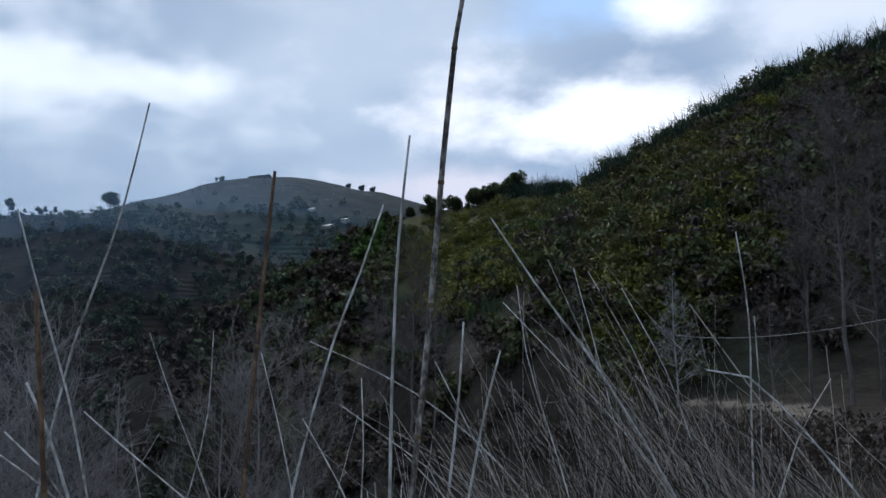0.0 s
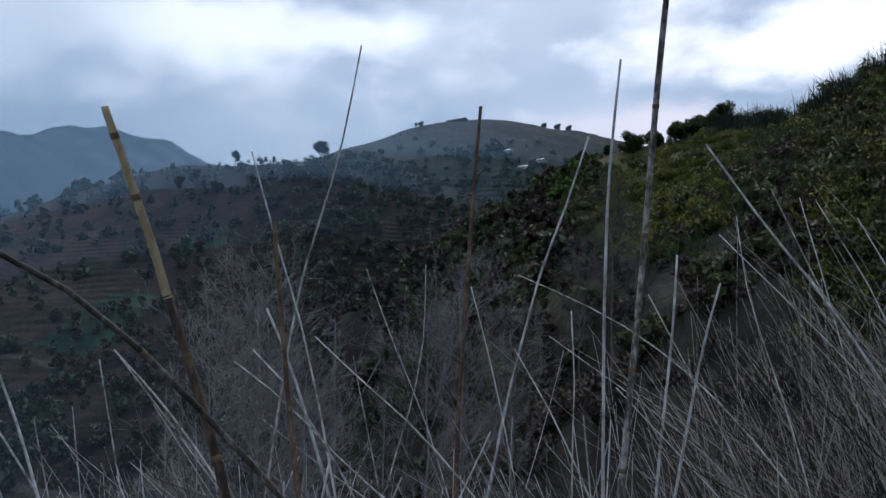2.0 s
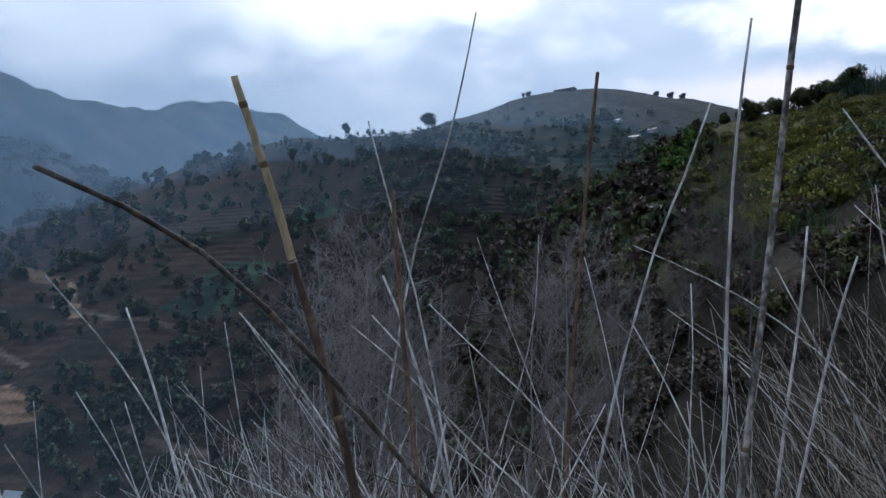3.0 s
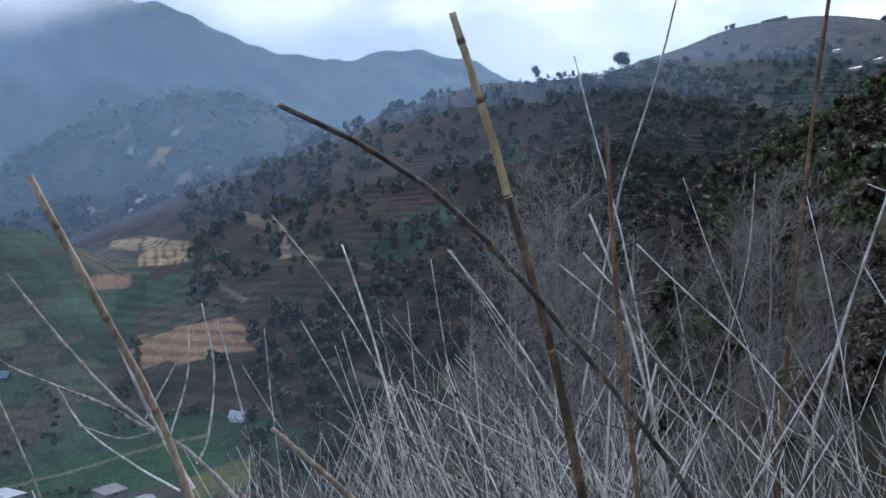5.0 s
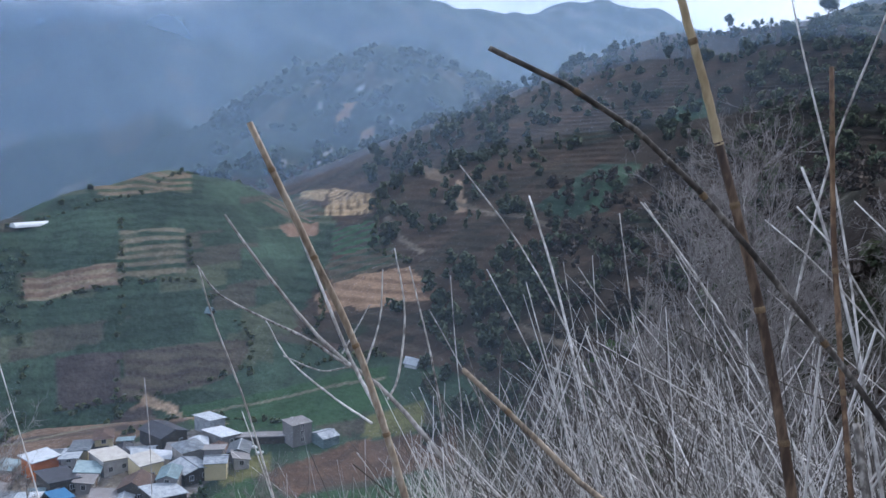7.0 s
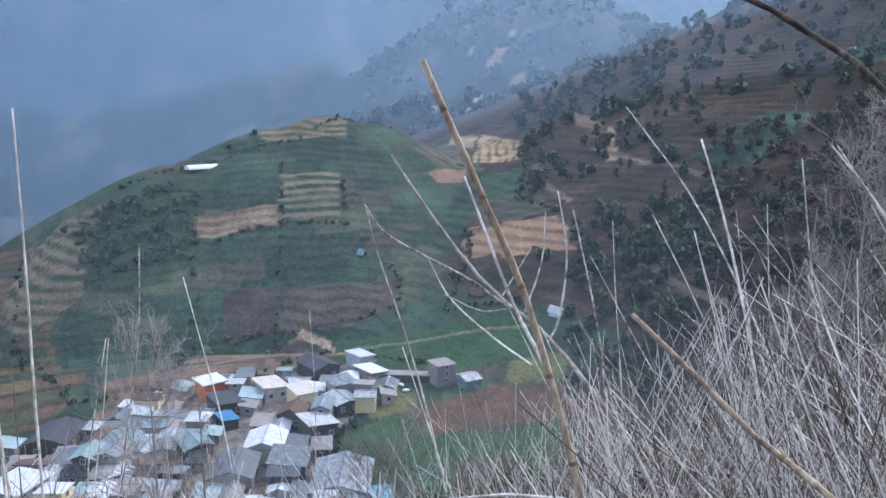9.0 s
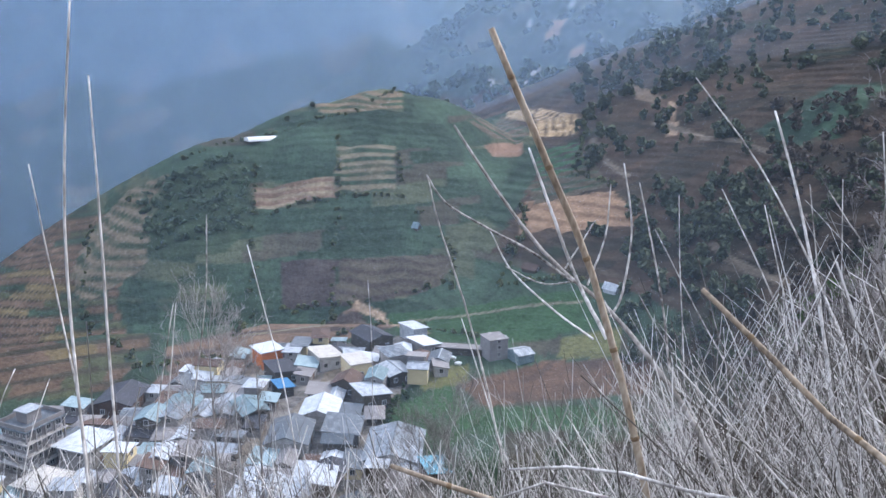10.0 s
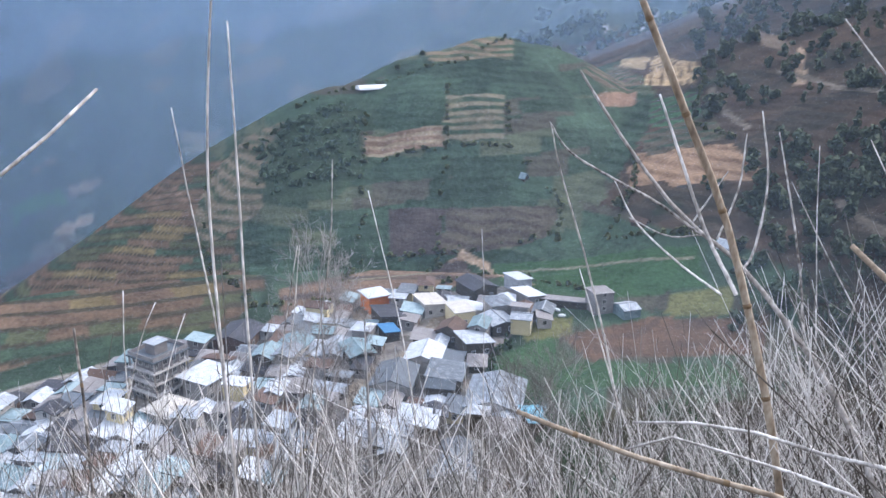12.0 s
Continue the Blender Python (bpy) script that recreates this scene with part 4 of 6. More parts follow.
def build_village():
    key_house("house", -183.4, 43.7, 6.0, 5.5, 4.3, "flat", ORANGE, TIN_WHITE, "house with bright orange walls and a flat white roof", storeys=1, over=0.5, turn=48)
    key_house("house", -167.5, 61.3, 7.4, 5.2, 4.0, "flat", CREAM, CLOTH, "cream-painted house with a flat concrete roof", storeys=1, over=0.2, turn=38)
    key_house("house", -168, 71.5, 6.2, 5.4, 4.4, "hip", PLASTER, TIN, "grey plastered house with a pale hipped metal roof", rise=0.85, turn=38, over=0.6)
    key_house("house", -184, 84.0, 6.4, 4.6, 3.4, "shed", TIN_WHITE, TIN_WHITE, "white house with a bright white sloping roof", rise=0.51, turn=50)
    key_house("house", -174, 82.5, 7.4, 5.4, 2.6, "shed", CONCRETE, TIN_WHITE, "long house with a bright metal roof and dark roof lights", rise=0.74, turn=50)
    key_house("house", -183, 71.5, 9.5, 7.0, 3.6, "gable", TIMBER, ROOF_DARK, "long house with a black gabled roof", rise=1.1, turn=48)
    key_house("house", -162.7, 97.0, 5.2, 5.2, 5.4, "flat", CONCRETE, CONCRETE, "narrow grey concrete house of three storeys", storeys=3, over=0.25, turn=36)
    key_house("shed", -157.8, 102.0, 4.6, 5.6, 2.4, "gable", TIN_BLUE, TIN, "small shed clad in pale metal sheets", rise=0.81, windows=False, over=0.2, turn=-52)
    key_house("house", -150.5, 58.5, 7.0, 6.5, 3.4, "shed", TIMBER, TIN_WHITE, "dark timber house with a white metal roof", rise=0.77, turn=40)
    key_house("house", -147.6, 46.0, 8.5, 7.5, 3.0, "gable", PLASTER, TIN_WHITE, "house with a broad bright gabled metal roof", rise=1.4, turn=10)
    key_house("house", -158.5, 56.0, 6.0, 6.0, 3.2, "gable", TIMBER, ROOF_BROWN, "house with a steep brown tiled roof", rise=1.5, turn=0)
    key_house("stall", -164.5, 42.5, 5.0, 3.4, 2.4, "shed", TIMBER, TARP, "low stall under a blue tarpaulin beside the street", rise=0.34, windows=False, turn=42)
    key_house("hall", -125.5, 53.5, 12.5, 10.0, 3.0, "gable", PLASTER, TIN, "large hall with a pale gabled metal roof", rise=1.5, turn=8, over=0.6)
    key_house("shed", -115.5, 57.5, 6.0, 4.5, 2.4, "shed", TIMBER, CYAN, "low shed covered by a cyan tarpaulin", rise=0.51, windows=False, turn=30)
    key_house("house", -152.0, 1.0, 7.4, 6.6, 4.6, "flat", PLASTER, TIN_WHITE, "two-storey house with a broad flat white roof", storeys=2, over=0.9, turn=-8)
    key_house("house", -143.0, -6.5, 7.0, 7.0, 3.4, "hip", PLASTER, CLOTH, "house with a low pale beige dome-like roof", rise=0.81, turn=-8)
    key_house("house", -174.0, 9.0, 10.5, 8.0, 3.2, "gable", ROOF_BROWN, ROOF_DARK, "long house with a dark slate-coloured roof", rise=1.2, turn=10)
    key_house("house", -163.5, 20.0, 8.0, 6.5, 3.0, "gable", PLASTER, TIN_BLUE, "house with a faded teal metal roof", rise=0.99, turn=5)
    key_house("house", -176.5, 56.5, 8.0, 6.0, 3.2, "shed", PLASTER, CLOTH, "house with a pale sagging sheet roof", rise=0.68, turn=42)
    key_house("house", -173.0, 44.5, 8.0, 6.0, 3.0, "shed", TIMBER, ROOF_DARK, "dark house with a black sheet roof", rise=0.68, turn=42)
    key_house("house", -160.5, 68.5, 7.5, 6.0, 2.8, "gable", TIMBER, TIN, "low house with a patched metal roof", rise=0.74, turn=40)
    key_house("house", -139.0, 37.0, 10.0, 8.0, 3.2, "gable", PLASTER, TIN, "house with a wide silvery gabled roof", rise=1.4, turn=12)
    key_house("house", -137.5, 47.5, 8.0, 7.0, 3.0, "shed", TIMBER, TIN, "house with a silvery sloping roof", rise=0.74, turn=10)
    key_house("house", -155.5, 33.0, 8.0, 5.6, 2.8, "gable", TIMBER, TIN_BLUE, "house with a long pale blue roof", rise=0.74, turn=44)
    key_house("hall", -110.5, 40.0, 11.0, 9.0, 3.6, "gable", PLASTER, TIN, "hall with a wide pale metal roof", rise=1.5, turn=14)
    key_house("shed", -168.5, 90.0, 12.0, 3.0, 1.9, "flat", TIMBER, CONCRETE, "long low dark shed with a pale flat roof", windows=False, over=0.2, turn=-86)
    grey_tower()
    # yards in front of the orange and the cream house
    taken.extend([(-177.0, 41.8, 4.6), (-161.0, 59.2, 3.6), (-178.5, 82.0, 3.0)])
    rng = random.Random(11)
    outline = np.array([(-162, -46), (-171, -13), (-178, 10), (-184, 30), (-190, 42), (-188, 78), (-172, 90), (-160, 84), (-154, 66), (-150, 60), (-143, 57), (-126, 49), (-108, 55), (-98, 43), (-104, 2), (-112, -38), (-140, -58)])
    looks = [
        (TIN, "low house with a dull grey metal roof"), (TIN, "small house with a silvery metal roof"), (TIN, "house with a grey metal roof"), (CONCRETE, "house with a bare concrete roof"),
        (CONCRETE, "house with a bare concrete roof"), (ROOF_DARK, "house with a dark sheet roof"), (ROOF_BROWN, "small house with a rusty brown roof"), (TIN_WHITE, "house with a bright white metal roof"),
        (TIN_WHITE, "house with a bright white metal roof"), (TIN_BLUE, "house with a faded blue metal roof")]
    axes = Vector((math.cos(radians(YAW + 10)), math.sin(radians(YAW + 10)), 0)), Vector((-math.sin(radians(YAW + 10)), math.cos(radians(YAW + 10)), 0))
    for i in range(-24, 25):
        for j in range(-26, 27):
            c = Vector((-143, 10, 0)) + axes[0] * (i * 5.2 + rng.uniform(-1.0, 1.0)) + axes[1] * (j * 4.5 + rng.uniform(-0.8, 0.8))
            w, d = rng.uniform(3.4, 6.2), rng.uniform(3.0, 4.5)
            if not inside(np.array([c.x]), np.array([c.y]), outline)[0]:
                continue
            if any(math.hypot(c.x - tx, c.y - ty) < tr + 1.5 for tx, ty, tr in taken):
                continue
            # the street stays open
            s = (c - Vector((-143, 34, 0))).dot(Vector((0.61, 0.79, 0)))
            if abs(s) < 2.6 and -176 < c.x < -120:
                continue
            roof, label = rng.choice(looks)
            kind = rng.choice(["gable", "gable", "gable", "shed", "shed", "hip", "flat"])
            wall = rng.choice([PLASTER, PLASTER, PLASTER, PLASTER, TIMBER, TIMBER, CONCRETE, CONCRETE, CONCRETE, CREAM])
            taken.append((c.x, c.y, 1.9))
            tall = rng.random() < 0.18
            house("house", c.x, c.y, w, d, rng.uniform(3.8, 4.5) if tall else rng.uniform(1.9, 2.5), kind, wall, roof, label, rise=rng.uniform(0.35, 0.9) if kind != "flat" else 0.3, over=rng.uniform(0.3, 0.7), turn=rng.choice([8, 12, 98, 14]) + rng.uniform(-5, 5), storeys=2 if tall else 1)


build_village()


def far_houses():
    """Small houses far off on the slopes."""
    for az, r, w, d, h, wall, roof, label in (
        (13.4, 782, 22, 8, 3.5, TIMBER, ROOF_DARK, "long low dark building on the hilltop"), (9.6, 640, 6, 5, 3, PLASTER, TIN_WHITE, "small white farmhouse on the far hill"),
        (8.4, 600, 9, 6, 3, PLASTER, TIN, "grey farmhouse on the far hill"), (24.6, 528, 8, 6, 3, PLASTER, TIN_WHITE, "pale house beside the lone tree"), (7.2, 620, 7, 5, 3, PLASTER, TIN, "grey farmhouse on the far hill"),
        # the white 4.2 m block stands in for a vehicle, built like a hut
        (56.6, 232, 5, 3.0, 1.4, TIMBER, ROOF_BROWN, "low red-brown shelter among the fields"), (65.3, 262, 2.0, 1.8, 1.6, TIMBER, TIN_BLUE, "small dark field hut with a faded blue sheet"), (50.6, 215, 4.2, 2.0, 1.6, TIN_WHITE, TIN_WHITE, "small white block standing in for a vehicle beside the track"),
        (99.5, 560, 8, 6, 3, PLASTER, TIN_WHITE, "small house in the misty valley"), (42.5, 640, 10, 6, 3, PLASTER, TIN_WHITE, "pale house in the misty side valley"), (41.5, 660, 10, 6, 3, PLASTER, TIN_WHITE, "pale house in the misty side valley"), (43.5, 690, 9, 6, 3, PLASTER, TIN, "grey house in the misty side valley"),
        (40.8, 640, 9, 6, 3, PLASTER, TIN_WHITE, "pale house in the misty side valley")):
        x, y = polar(az, r)
        house("farmhouse" if w > 4.5 else "field_hut", float(x), float(y), w, d, h, "gable", wall, roof, label, rise=1.2, turn=az, windows=w > 4.5)


far_houses()

# a long white plastic tunnel on the knoll's shoulder
def plastic_tunnel():
    bm = bmesh.new()
    prism_in(bm, [(2.4 * math.cos(k * math.pi / 8), 1.6 * math.sin(k * math.pi / 8)) for k in range(9)], -7, 7)
    x, y = -301.5, 73.5
    ob = part("plastic_tunnel", bm, SHEET)
    ob.matrix_world = pose(x, y, ground_z(x, y) - 0.3, 0, 0, 100)
    tagged(ob, "long white plastic growing tunnel on the terraced hill", "tunnel")


plastic_tunnel()


# ---- trees ----
BARE_TALL = 16.0


def bare_tree_meshes(seed, spread, low, cone):
    """Trunk and crown of a leafless grey tree: upswept limbs that fork four times into a haze of fine twigs."""
    rng = np.random.RandomState(seed)
    tall = BARE_TALL
    trunk = np.stack([np.cumsum(rng.normal(0, 0.07, 9)), np.cumsum(rng.normal(0, 0.07, 9)), np.linspace(-0.4, tall * 0.97, 9)], 1)[None]
    tv, tf = tubes(trunk, np.linspace(0.0085, 0.0010, 9)[None] * tall, 6)
    starts = []
    for k in range(38):
        f = low + (0.985 - low) * (k + rng.uniform()) / 38
        i = min(int(f * 8), 7)
        p = trunk[0, i] + (trunk[0, i + 1] - trunk[0, i]) * (f * 8 - i)
        a = rng.uniform(0, 6.283)
        q = (f - low) / (1 - low)
        shape = 1.12 * (1.04 - q) if cone else 0.45 + 0.75 * math.sin(math.pi * min(1, (1.06 - q) * 0.95))
        d = np.array([math.cos(a), math.sin(a), rng.uniform(0.35, 0.8) if cone else rng.uniform(0.6, 1.3)])
        starts.append((p, d / np.linalg.norm(d), spread * shape * rng.uniform(0.7, 1.1), 0.0030 * tall * (1.12 - f)))
    level, pieces = starts, []
    for depth in range(5):
        lines, radii, nxt = [], [], []
        m = (5, 4, 3, 2, 2)[depth]
        for p, d, length, r in level:
            step = rng.normal(0, 0.16, (m - 1, 3)) + np.array([0, 0, 0.08])
            way = d + np.cumsum(step, 0)
            way /= np.linalg.norm(way, axis=1, keepdims=True)
            pts = np.vstack([p, p + np.cumsum(way * length / (m - 1), 0)])
            lines.append(pts)
            radii.append(np.linspace(r, r * 0.5, m))
            if depth < 4:
                for c in range((5, 4, 3, 2)[depth]):
                    f = rng.uniform(0.2, 1.0) * (m - 1)
                    i = min(int(f), m - 2)
                    nd = way[i] + rng.normal(0, 0.5, 3) + np.array([0, 0, 0.12])
                    nxt.append((pts[i] + (pts[i + 1] - pts[i]) * (f - i), nd / np.linalg.norm(nd), length * rng.uniform(0.38, 0.66), max(r * 0.5, (0.010, 0.007, 0.0056, 0.0050)[depth])))
        pieces.append(tubes(lines, radii, 3 if depth else 4))
        level = nxt
    v, f = gather(pieces)
    return mesh_of("trunk", tv, tf, BARK, True), mesh_of("twigs", v, f, BARK)


BARE = [bare_tree_meshes(s, w, low, cone) for s, w, low, cone in ((1, 2.5, 0.30, 0), (2, 3.0, 0.34, 0), (3, 3.4, 0.18, 1))]
for trunk_mesh, twig_mesh in BARE[:3]:
    pair = (trunk_mesh.copy(), twig_mesh.copy())
    for me in pair:
        me.materials[0] = DUSKY_BARK
    BARE.append(pair)
BARE.append(tuple(me.copy() for me in BARE[2]))
for me in BARE[6]:
    me.materials[0] = SILVER_BARK


def bare_tree(az, r, kind, top=None, turn=0.0, tall=11.0, wide=1.0, label="leafless grey tree with fine upswept twigs"):
    """A bare tree whose top stands at an elevation of top degrees over the lookout, or tall metres high."""
    x, y = polar(az, r)
    x, y = float(x), float(y)
    z = ground_z(x, y) - 0.1
    if top is not None:
        tall = EYE + r * math.tan(radians(top)) - z
    ob = tagged(new("bare_tree"), label, "tree", "leafless trees in the gully")
    ob.matrix_world = pose(x, y, z, 0, 0, turn) @ Matrix.Diagonal((wide * tall / BARE_TALL, wide * tall / BARE_TALL, tall / BARE_TALL, 1))
    trunk, twigs = new("trunk", BARE[kind][0]), new("crown", BARE[kind][1])
    trunk.parent = twigs.parent = ob


def crown_points(rng, n, tall, wide, base=0.25, lumps=9):
    """Leaf places in an uneven crown of several lumps, and the way each leaf faces."""
    c = rng.normal(size=(lumps, 3))
    c /= np.linalg.norm(c, axis=1, keepdims=True)
    c *= rng.uniform(0.25, 1.0, (lumps, 1)) ** 0.5
    mid, half = (1 + base) / 2 * tall, (1 - base) / 2 * tall
    c = c * np.array([wide * 0.36, wide * 0.36, half * 0.8]) + np.array([0, 0, mid])
    s = rng.uniform(0.15, 0.30, lumps) * wide
    k = rng.randint(0, lumps, n)
    d = rng.normal(size=(n, 3))
    d /= np.linalg.norm(d, axis=1, keepdims=True)
    p = c[k] + d * (s[k] * rng.uniform(0.2, 1.0, n) ** 0.5)[:, None] * np.array([1, 1, 0.85])
    out = (p - np.array([0, 0, mid])) / np.array([wide, wide, 2 * half]) * 1.2 + 0.5 * d + np.array([0, 0, 0.35]) + rng.normal(0, 0.25, (n, 3))
    return p, out / np.linalg.norm(out, axis=1, keepdims=True)


def leafy_tree_meshes(seed, tall, wide, mat, leaves, size, base=0.25, lumps=9):
    rng = np.random.RandomState(seed)
    line = np.stack([np.cumsum(rng.normal(0, 0.04 * wide, 7)), np.cumsum(rng.normal(0, 0.04 * wide, 7)), np.linspace(-0.4, tall * 0.85, 7)], 1)
    pieces = [tubes(line[None], np.linspace(0.022, 0.006, 7)[None] * tall, 6)]
    limbs, rad = [], []
    for k in range(9):
        i = rng.randint(2, 6)
        a = rng.uniform(0, 6.283)
        end = line[i] + np.array([math.cos(a) * wide * 0.4, math.sin(a) * wide * 0.4, tall * rng.uniform(0.08, 0.2)])
        limbs.append([line[i] + (end - line[i]) * q + np.array([0, 0, -0.06 * tall * q * (1 - q)]) for q in (0, 0.33, 0.66, 1)])
        rad.append(np.linspace(0.008, 0.002, 4) * tall)
    pieces.append(tubes(limbs, rad, 4))
    v, f = gather(pieces)
    spots, facing = crown_points(rng, leaves, tall, wide, base, lumps)
    lv, lf = leaf_blades(spots, size, rng, 1.0)
    return mesh_of("trunk", v, f, DARK_BARK, True), mesh_of("crown", lv, lf, mat, True, None, np.repeat(facing, 3, 0))


RIDGE_TREES = [leafy_tree_meshes(21, 13, 8, WOOD_LEAF, 5200, 0.4, 0.45), leafy_tree_meshes(22, 10, 5.2, WOOD_LEAF, 3200, 0.36, 0.38, 10), leafy_tree_meshes(23, 8, 3.4, WOOD_LEAF, 1500, 0.34, 0.42, 7), leafy_tree_meshes(24, 5, 5, SHRUB, 4200, 0.24, 0.05, 14), leafy_tree_meshes(25, 15.5, 10.5, WOOD_LEAF, 9000, 0.42, 0.46, 34)]


def ridge_tree(az, r, kind, size, label="dark broadleaf tree standing on the ridge"):
    x, y = polar(az, r)
    x, y = float(x), float(y)
    ob = tagged(new("tree"), label, "tree", "trees along the ridge")
    ob.matrix_world = pose(x, y, ground_z(x, y) - 0.1, 0, 0, az * 37 % 360) @ Matrix.Scale(size, 4)
    trunk, crown = new("trunk", RIDGE_TREES[kind][0]), new("crown", RIDGE_TREES[kind][1])
    trunk.parent = crown.parent = ob


def plant_trees():
    for az, r, kind, top, turn, wide in (
        (27.8, 34, 0, 0.2, 120, 1.05), (26.2, 37, 1, -2.2, 40, 0.9), (22.1, 36, 2, -2.0, 30, 0.8), (12.6, 34, 1, 0.0, 0, 1.1), (15.6, 37, 0, -2.6, 200, 1.0), (9.3, 36, 0, -3.0, 260, 0.95),
        (30.6, 33, 0, -4.2, 310, 1.0), (33.6, 38, 2, -6.5, 40, 1.0), (24.4, 31, 0, -6.0, 75, 1.0), (18.6, 33, 2, -7.0, 150, 1.0),
        (2.4, 52, 4, 6.2, 215, 1.0), (0.6, 56, 3, 3.0, 100, 1.0), (4.4, 60, 4, 2.0, 60, 1.0), (-9.5, 58, 5, 4.6, 90, 0.8), (-16.4, 44, 6, 5.2, 50, 1.0), (-13.4, 54, 5, 1.5, 140, 0.8),
        (-27.3, 34, 4, 15.5, 20, 1.0), (-30.6, 33, 3, 15.0, 170, 1.0), (-24.9, 38, 3, 11.5, 15, 1.0), (-29.0, 38, 5, 12.5, 80, 1.3), (-22.6, 42, 5, 4.0, 110, 1.0),
        (80.6, 88, 0, -17.8, 15, 0.9), (77.4, 86, 2, -20.5, 60, 0.9), (62.4, 84, 1, -24.4, 15, 0.9), (64.9, 84, 0, -26.0, 75, 0.9)):
        bare_tree(az, r, kind, top, turn, wide=wide)
    for az, r, kind, tall, turn in ((88.5, 92, 0, 10, 60), (46, 40, 0, 12, 320), (52, 52, 1, 12, 220), (49, 46, 0, 11, 90), (66.5, 40, 0, 10, 95), (73, 46, 1, 10, 180)):
        bare_tree(az, r, kind, None, turn, tall)
    ridge_tree(23.3, 528, 4, 1.0, "lone round-crowned tree on the skyline")
    for az, r, kind, size in ((29.3, 536, 1, 1.25), (27.2, 532, 2, 0.9), (26.6, 531, 2, 0.95), (28.4, 534, 2, 0.7), (30.4, 538, 2, 0.6), (31.9, 470, 1, 1.1), (33.0, 455, 1, 1.2), (30.6, 455, 3, 1.6), (35.6, 500, 2, 0.8), (38.6, 474, 2, 0.7), (40.2, 466, 3, 1.1), (41.5, 455, 3, 1.0), (28.2, 470, 3, 1.5), (25.5, 480, 3, 1.6),
                              (18.9, 690, 2, 0.6), (18.0, 704, 2, 0.6), (17.5, 712, 2, 0.7), (17.0, 722, 2, 0.6), (16.4, 738, 1, 0.7), (16.0, 745, 3, 1.2), (7.0, 800, 3, 1.3), (6.0, 800, 3, 1.5), (5.2, 800, 3, 1.4),
                              (0.8, 180, 3, 1.0), (-0.8, 176, 3, 0.8), (-2.3, 172, 3, 0.95), (-3.6, 168, 3, 1.0), (-5.4, 160, 3, 1.05), (-4.6, 164, 3, 0.85), (2.4, 190, 3, 0.6),
                              (74.6, 322, 3, 0.5), (72.8, 330, 3, 0.5), (67, 340, 3, 0.4), (63.2, 362, 3, 0.6), (81.8, 305, 3, 0.45), (85.5, 296, 3, 0.5)):
        ridge_tree(az, r, kind, size)


plant_trees()


def scatter(name, label, mat, rng_seed, count, place, leaves, size, tall, wide, leaf, category="shrubs", flat=1.0):
    """Many uneven leafy clumps as one mass of growth; place(rng) gives a spot."""
    rng = np.random.RandomState(rng_seed)
    spots = np.array([place(rng) for _ in range(count)])
    z = ground_at(spots[:, 0], spots[:, 1])
    pieces, ways = [], []
    for (x, y), zz in zip(spots, z):
        s = rng.uniform(*size)
        pts, facing = crown_points(rng, leaves, tall * s, wide * s, 0.0, 6)
        pieces.append(leaf_blades(pts + np.array([x, y, zz - 0.2]), leaf * s, rng, flat))
        ways.append(facing)
    v, f = gather(pieces)
    tagged(new(name, mesh_of(name, v, f, mat, True, None, np.repeat(np.concatenate(ways), 3, 0))), label, category, kind="stuff")


def polar_spot(az0, az1, r0, r1):
    def pick(rng):
        x, y = polar(rng.uniform(az0, az1), math.sqrt(rng.uniform(r0 * r0, r1 * r1)))
        return float(x), float(y)
    return pick


def cluster_spot(az0, az1, r0, r1, groves, spread, seed):
    """Spots gathered in groves."""
    own = np.random.RandomState(seed)
    mid = [polar_spot(az0, az1, r0, r1)(own) for _ in range(groves)]
    size = own.uniform(0.3, 1.6, groves) * spread

    def pick(rng):
        k = rng.randint(0, groves)
        return mid[k][0] + rng.normal(0, size[k]), mid[k][1] + rng.normal(0, size[k])
    return pick


def crest_spot(az0, az1, back, front=0.0):
    """Spots on the hillside, down from its crest line."""
    azs, rs = np.arange(-60.0, 12.0, 1.0), np.arange(80.0, 200.0, 2.0)
    A, R = np.meshgrid(azs, rs, indexing="ij")
    x, y = polar(A, R)
    top = rs[np.argmax((ground_at(x, y) - EYE) / R, axis=1)]

    def pick(rng):
        az = rng.uniform(az0, az1)
        r = float(np.interp(az, azs, top)) - rng.uniform(front, back)
        x, y = polar(az, r)
        return float(x), float(y)
    return pick


scatter("hillside_shrubs", "dense dark green shrubs covering the steep hillside", SHRUB, 41, 420, crest_spot(-46, 6, 62, 13), 340, (0.6, 1.2), 2.0, 3.8, 0.19)
scatter("bright_ferns", "yellow-green fern slope beside the gully", FERN, 67, 330, polar_spot(-7, 1.5, 74, 140), 300, (0.6, 1.2), 1.4, 4.2, 0.20)
scatter("bracken", "olive-brown bracken on the upper hillside", BRACKEN, 68, 420, crest_spot(-22, -7, 40, 8), 300, (0.6, 1.2), 1.5, 4.0, 0.18)
scatter("hillside_ferns", "yellowing ferns and low growth on the hillside", FERN, 42, 620, crest_spot(-24, 5, 58, 11), 270, (0.6, 1.2), 1.3, 4.0, 0.18)
scatter("foot_shrubs", "dark shrubs at the foot of the hillside", SHRUB, 55, 260, polar_spot(-46, 9, 58, 112), 200, (0.6, 1.3), 2.0, 3.6, 0.30)
scatter("foot_thicket", "brown withered growth at the foot of the hillside", BROWN_LEAF, 56, 420, polar_spot(-34, 13, 49, 92), 200, (0.5, 1.1), 1.8, 3.4, 0.28)
scatter("near_thicket", "low brown withered growth below the lookout", BROWN_LEAF, 58, 300, polar_spot(-46, 12, 13, 23), 170, (0.3, 0.85), 1.0, 2.2, 0.10)
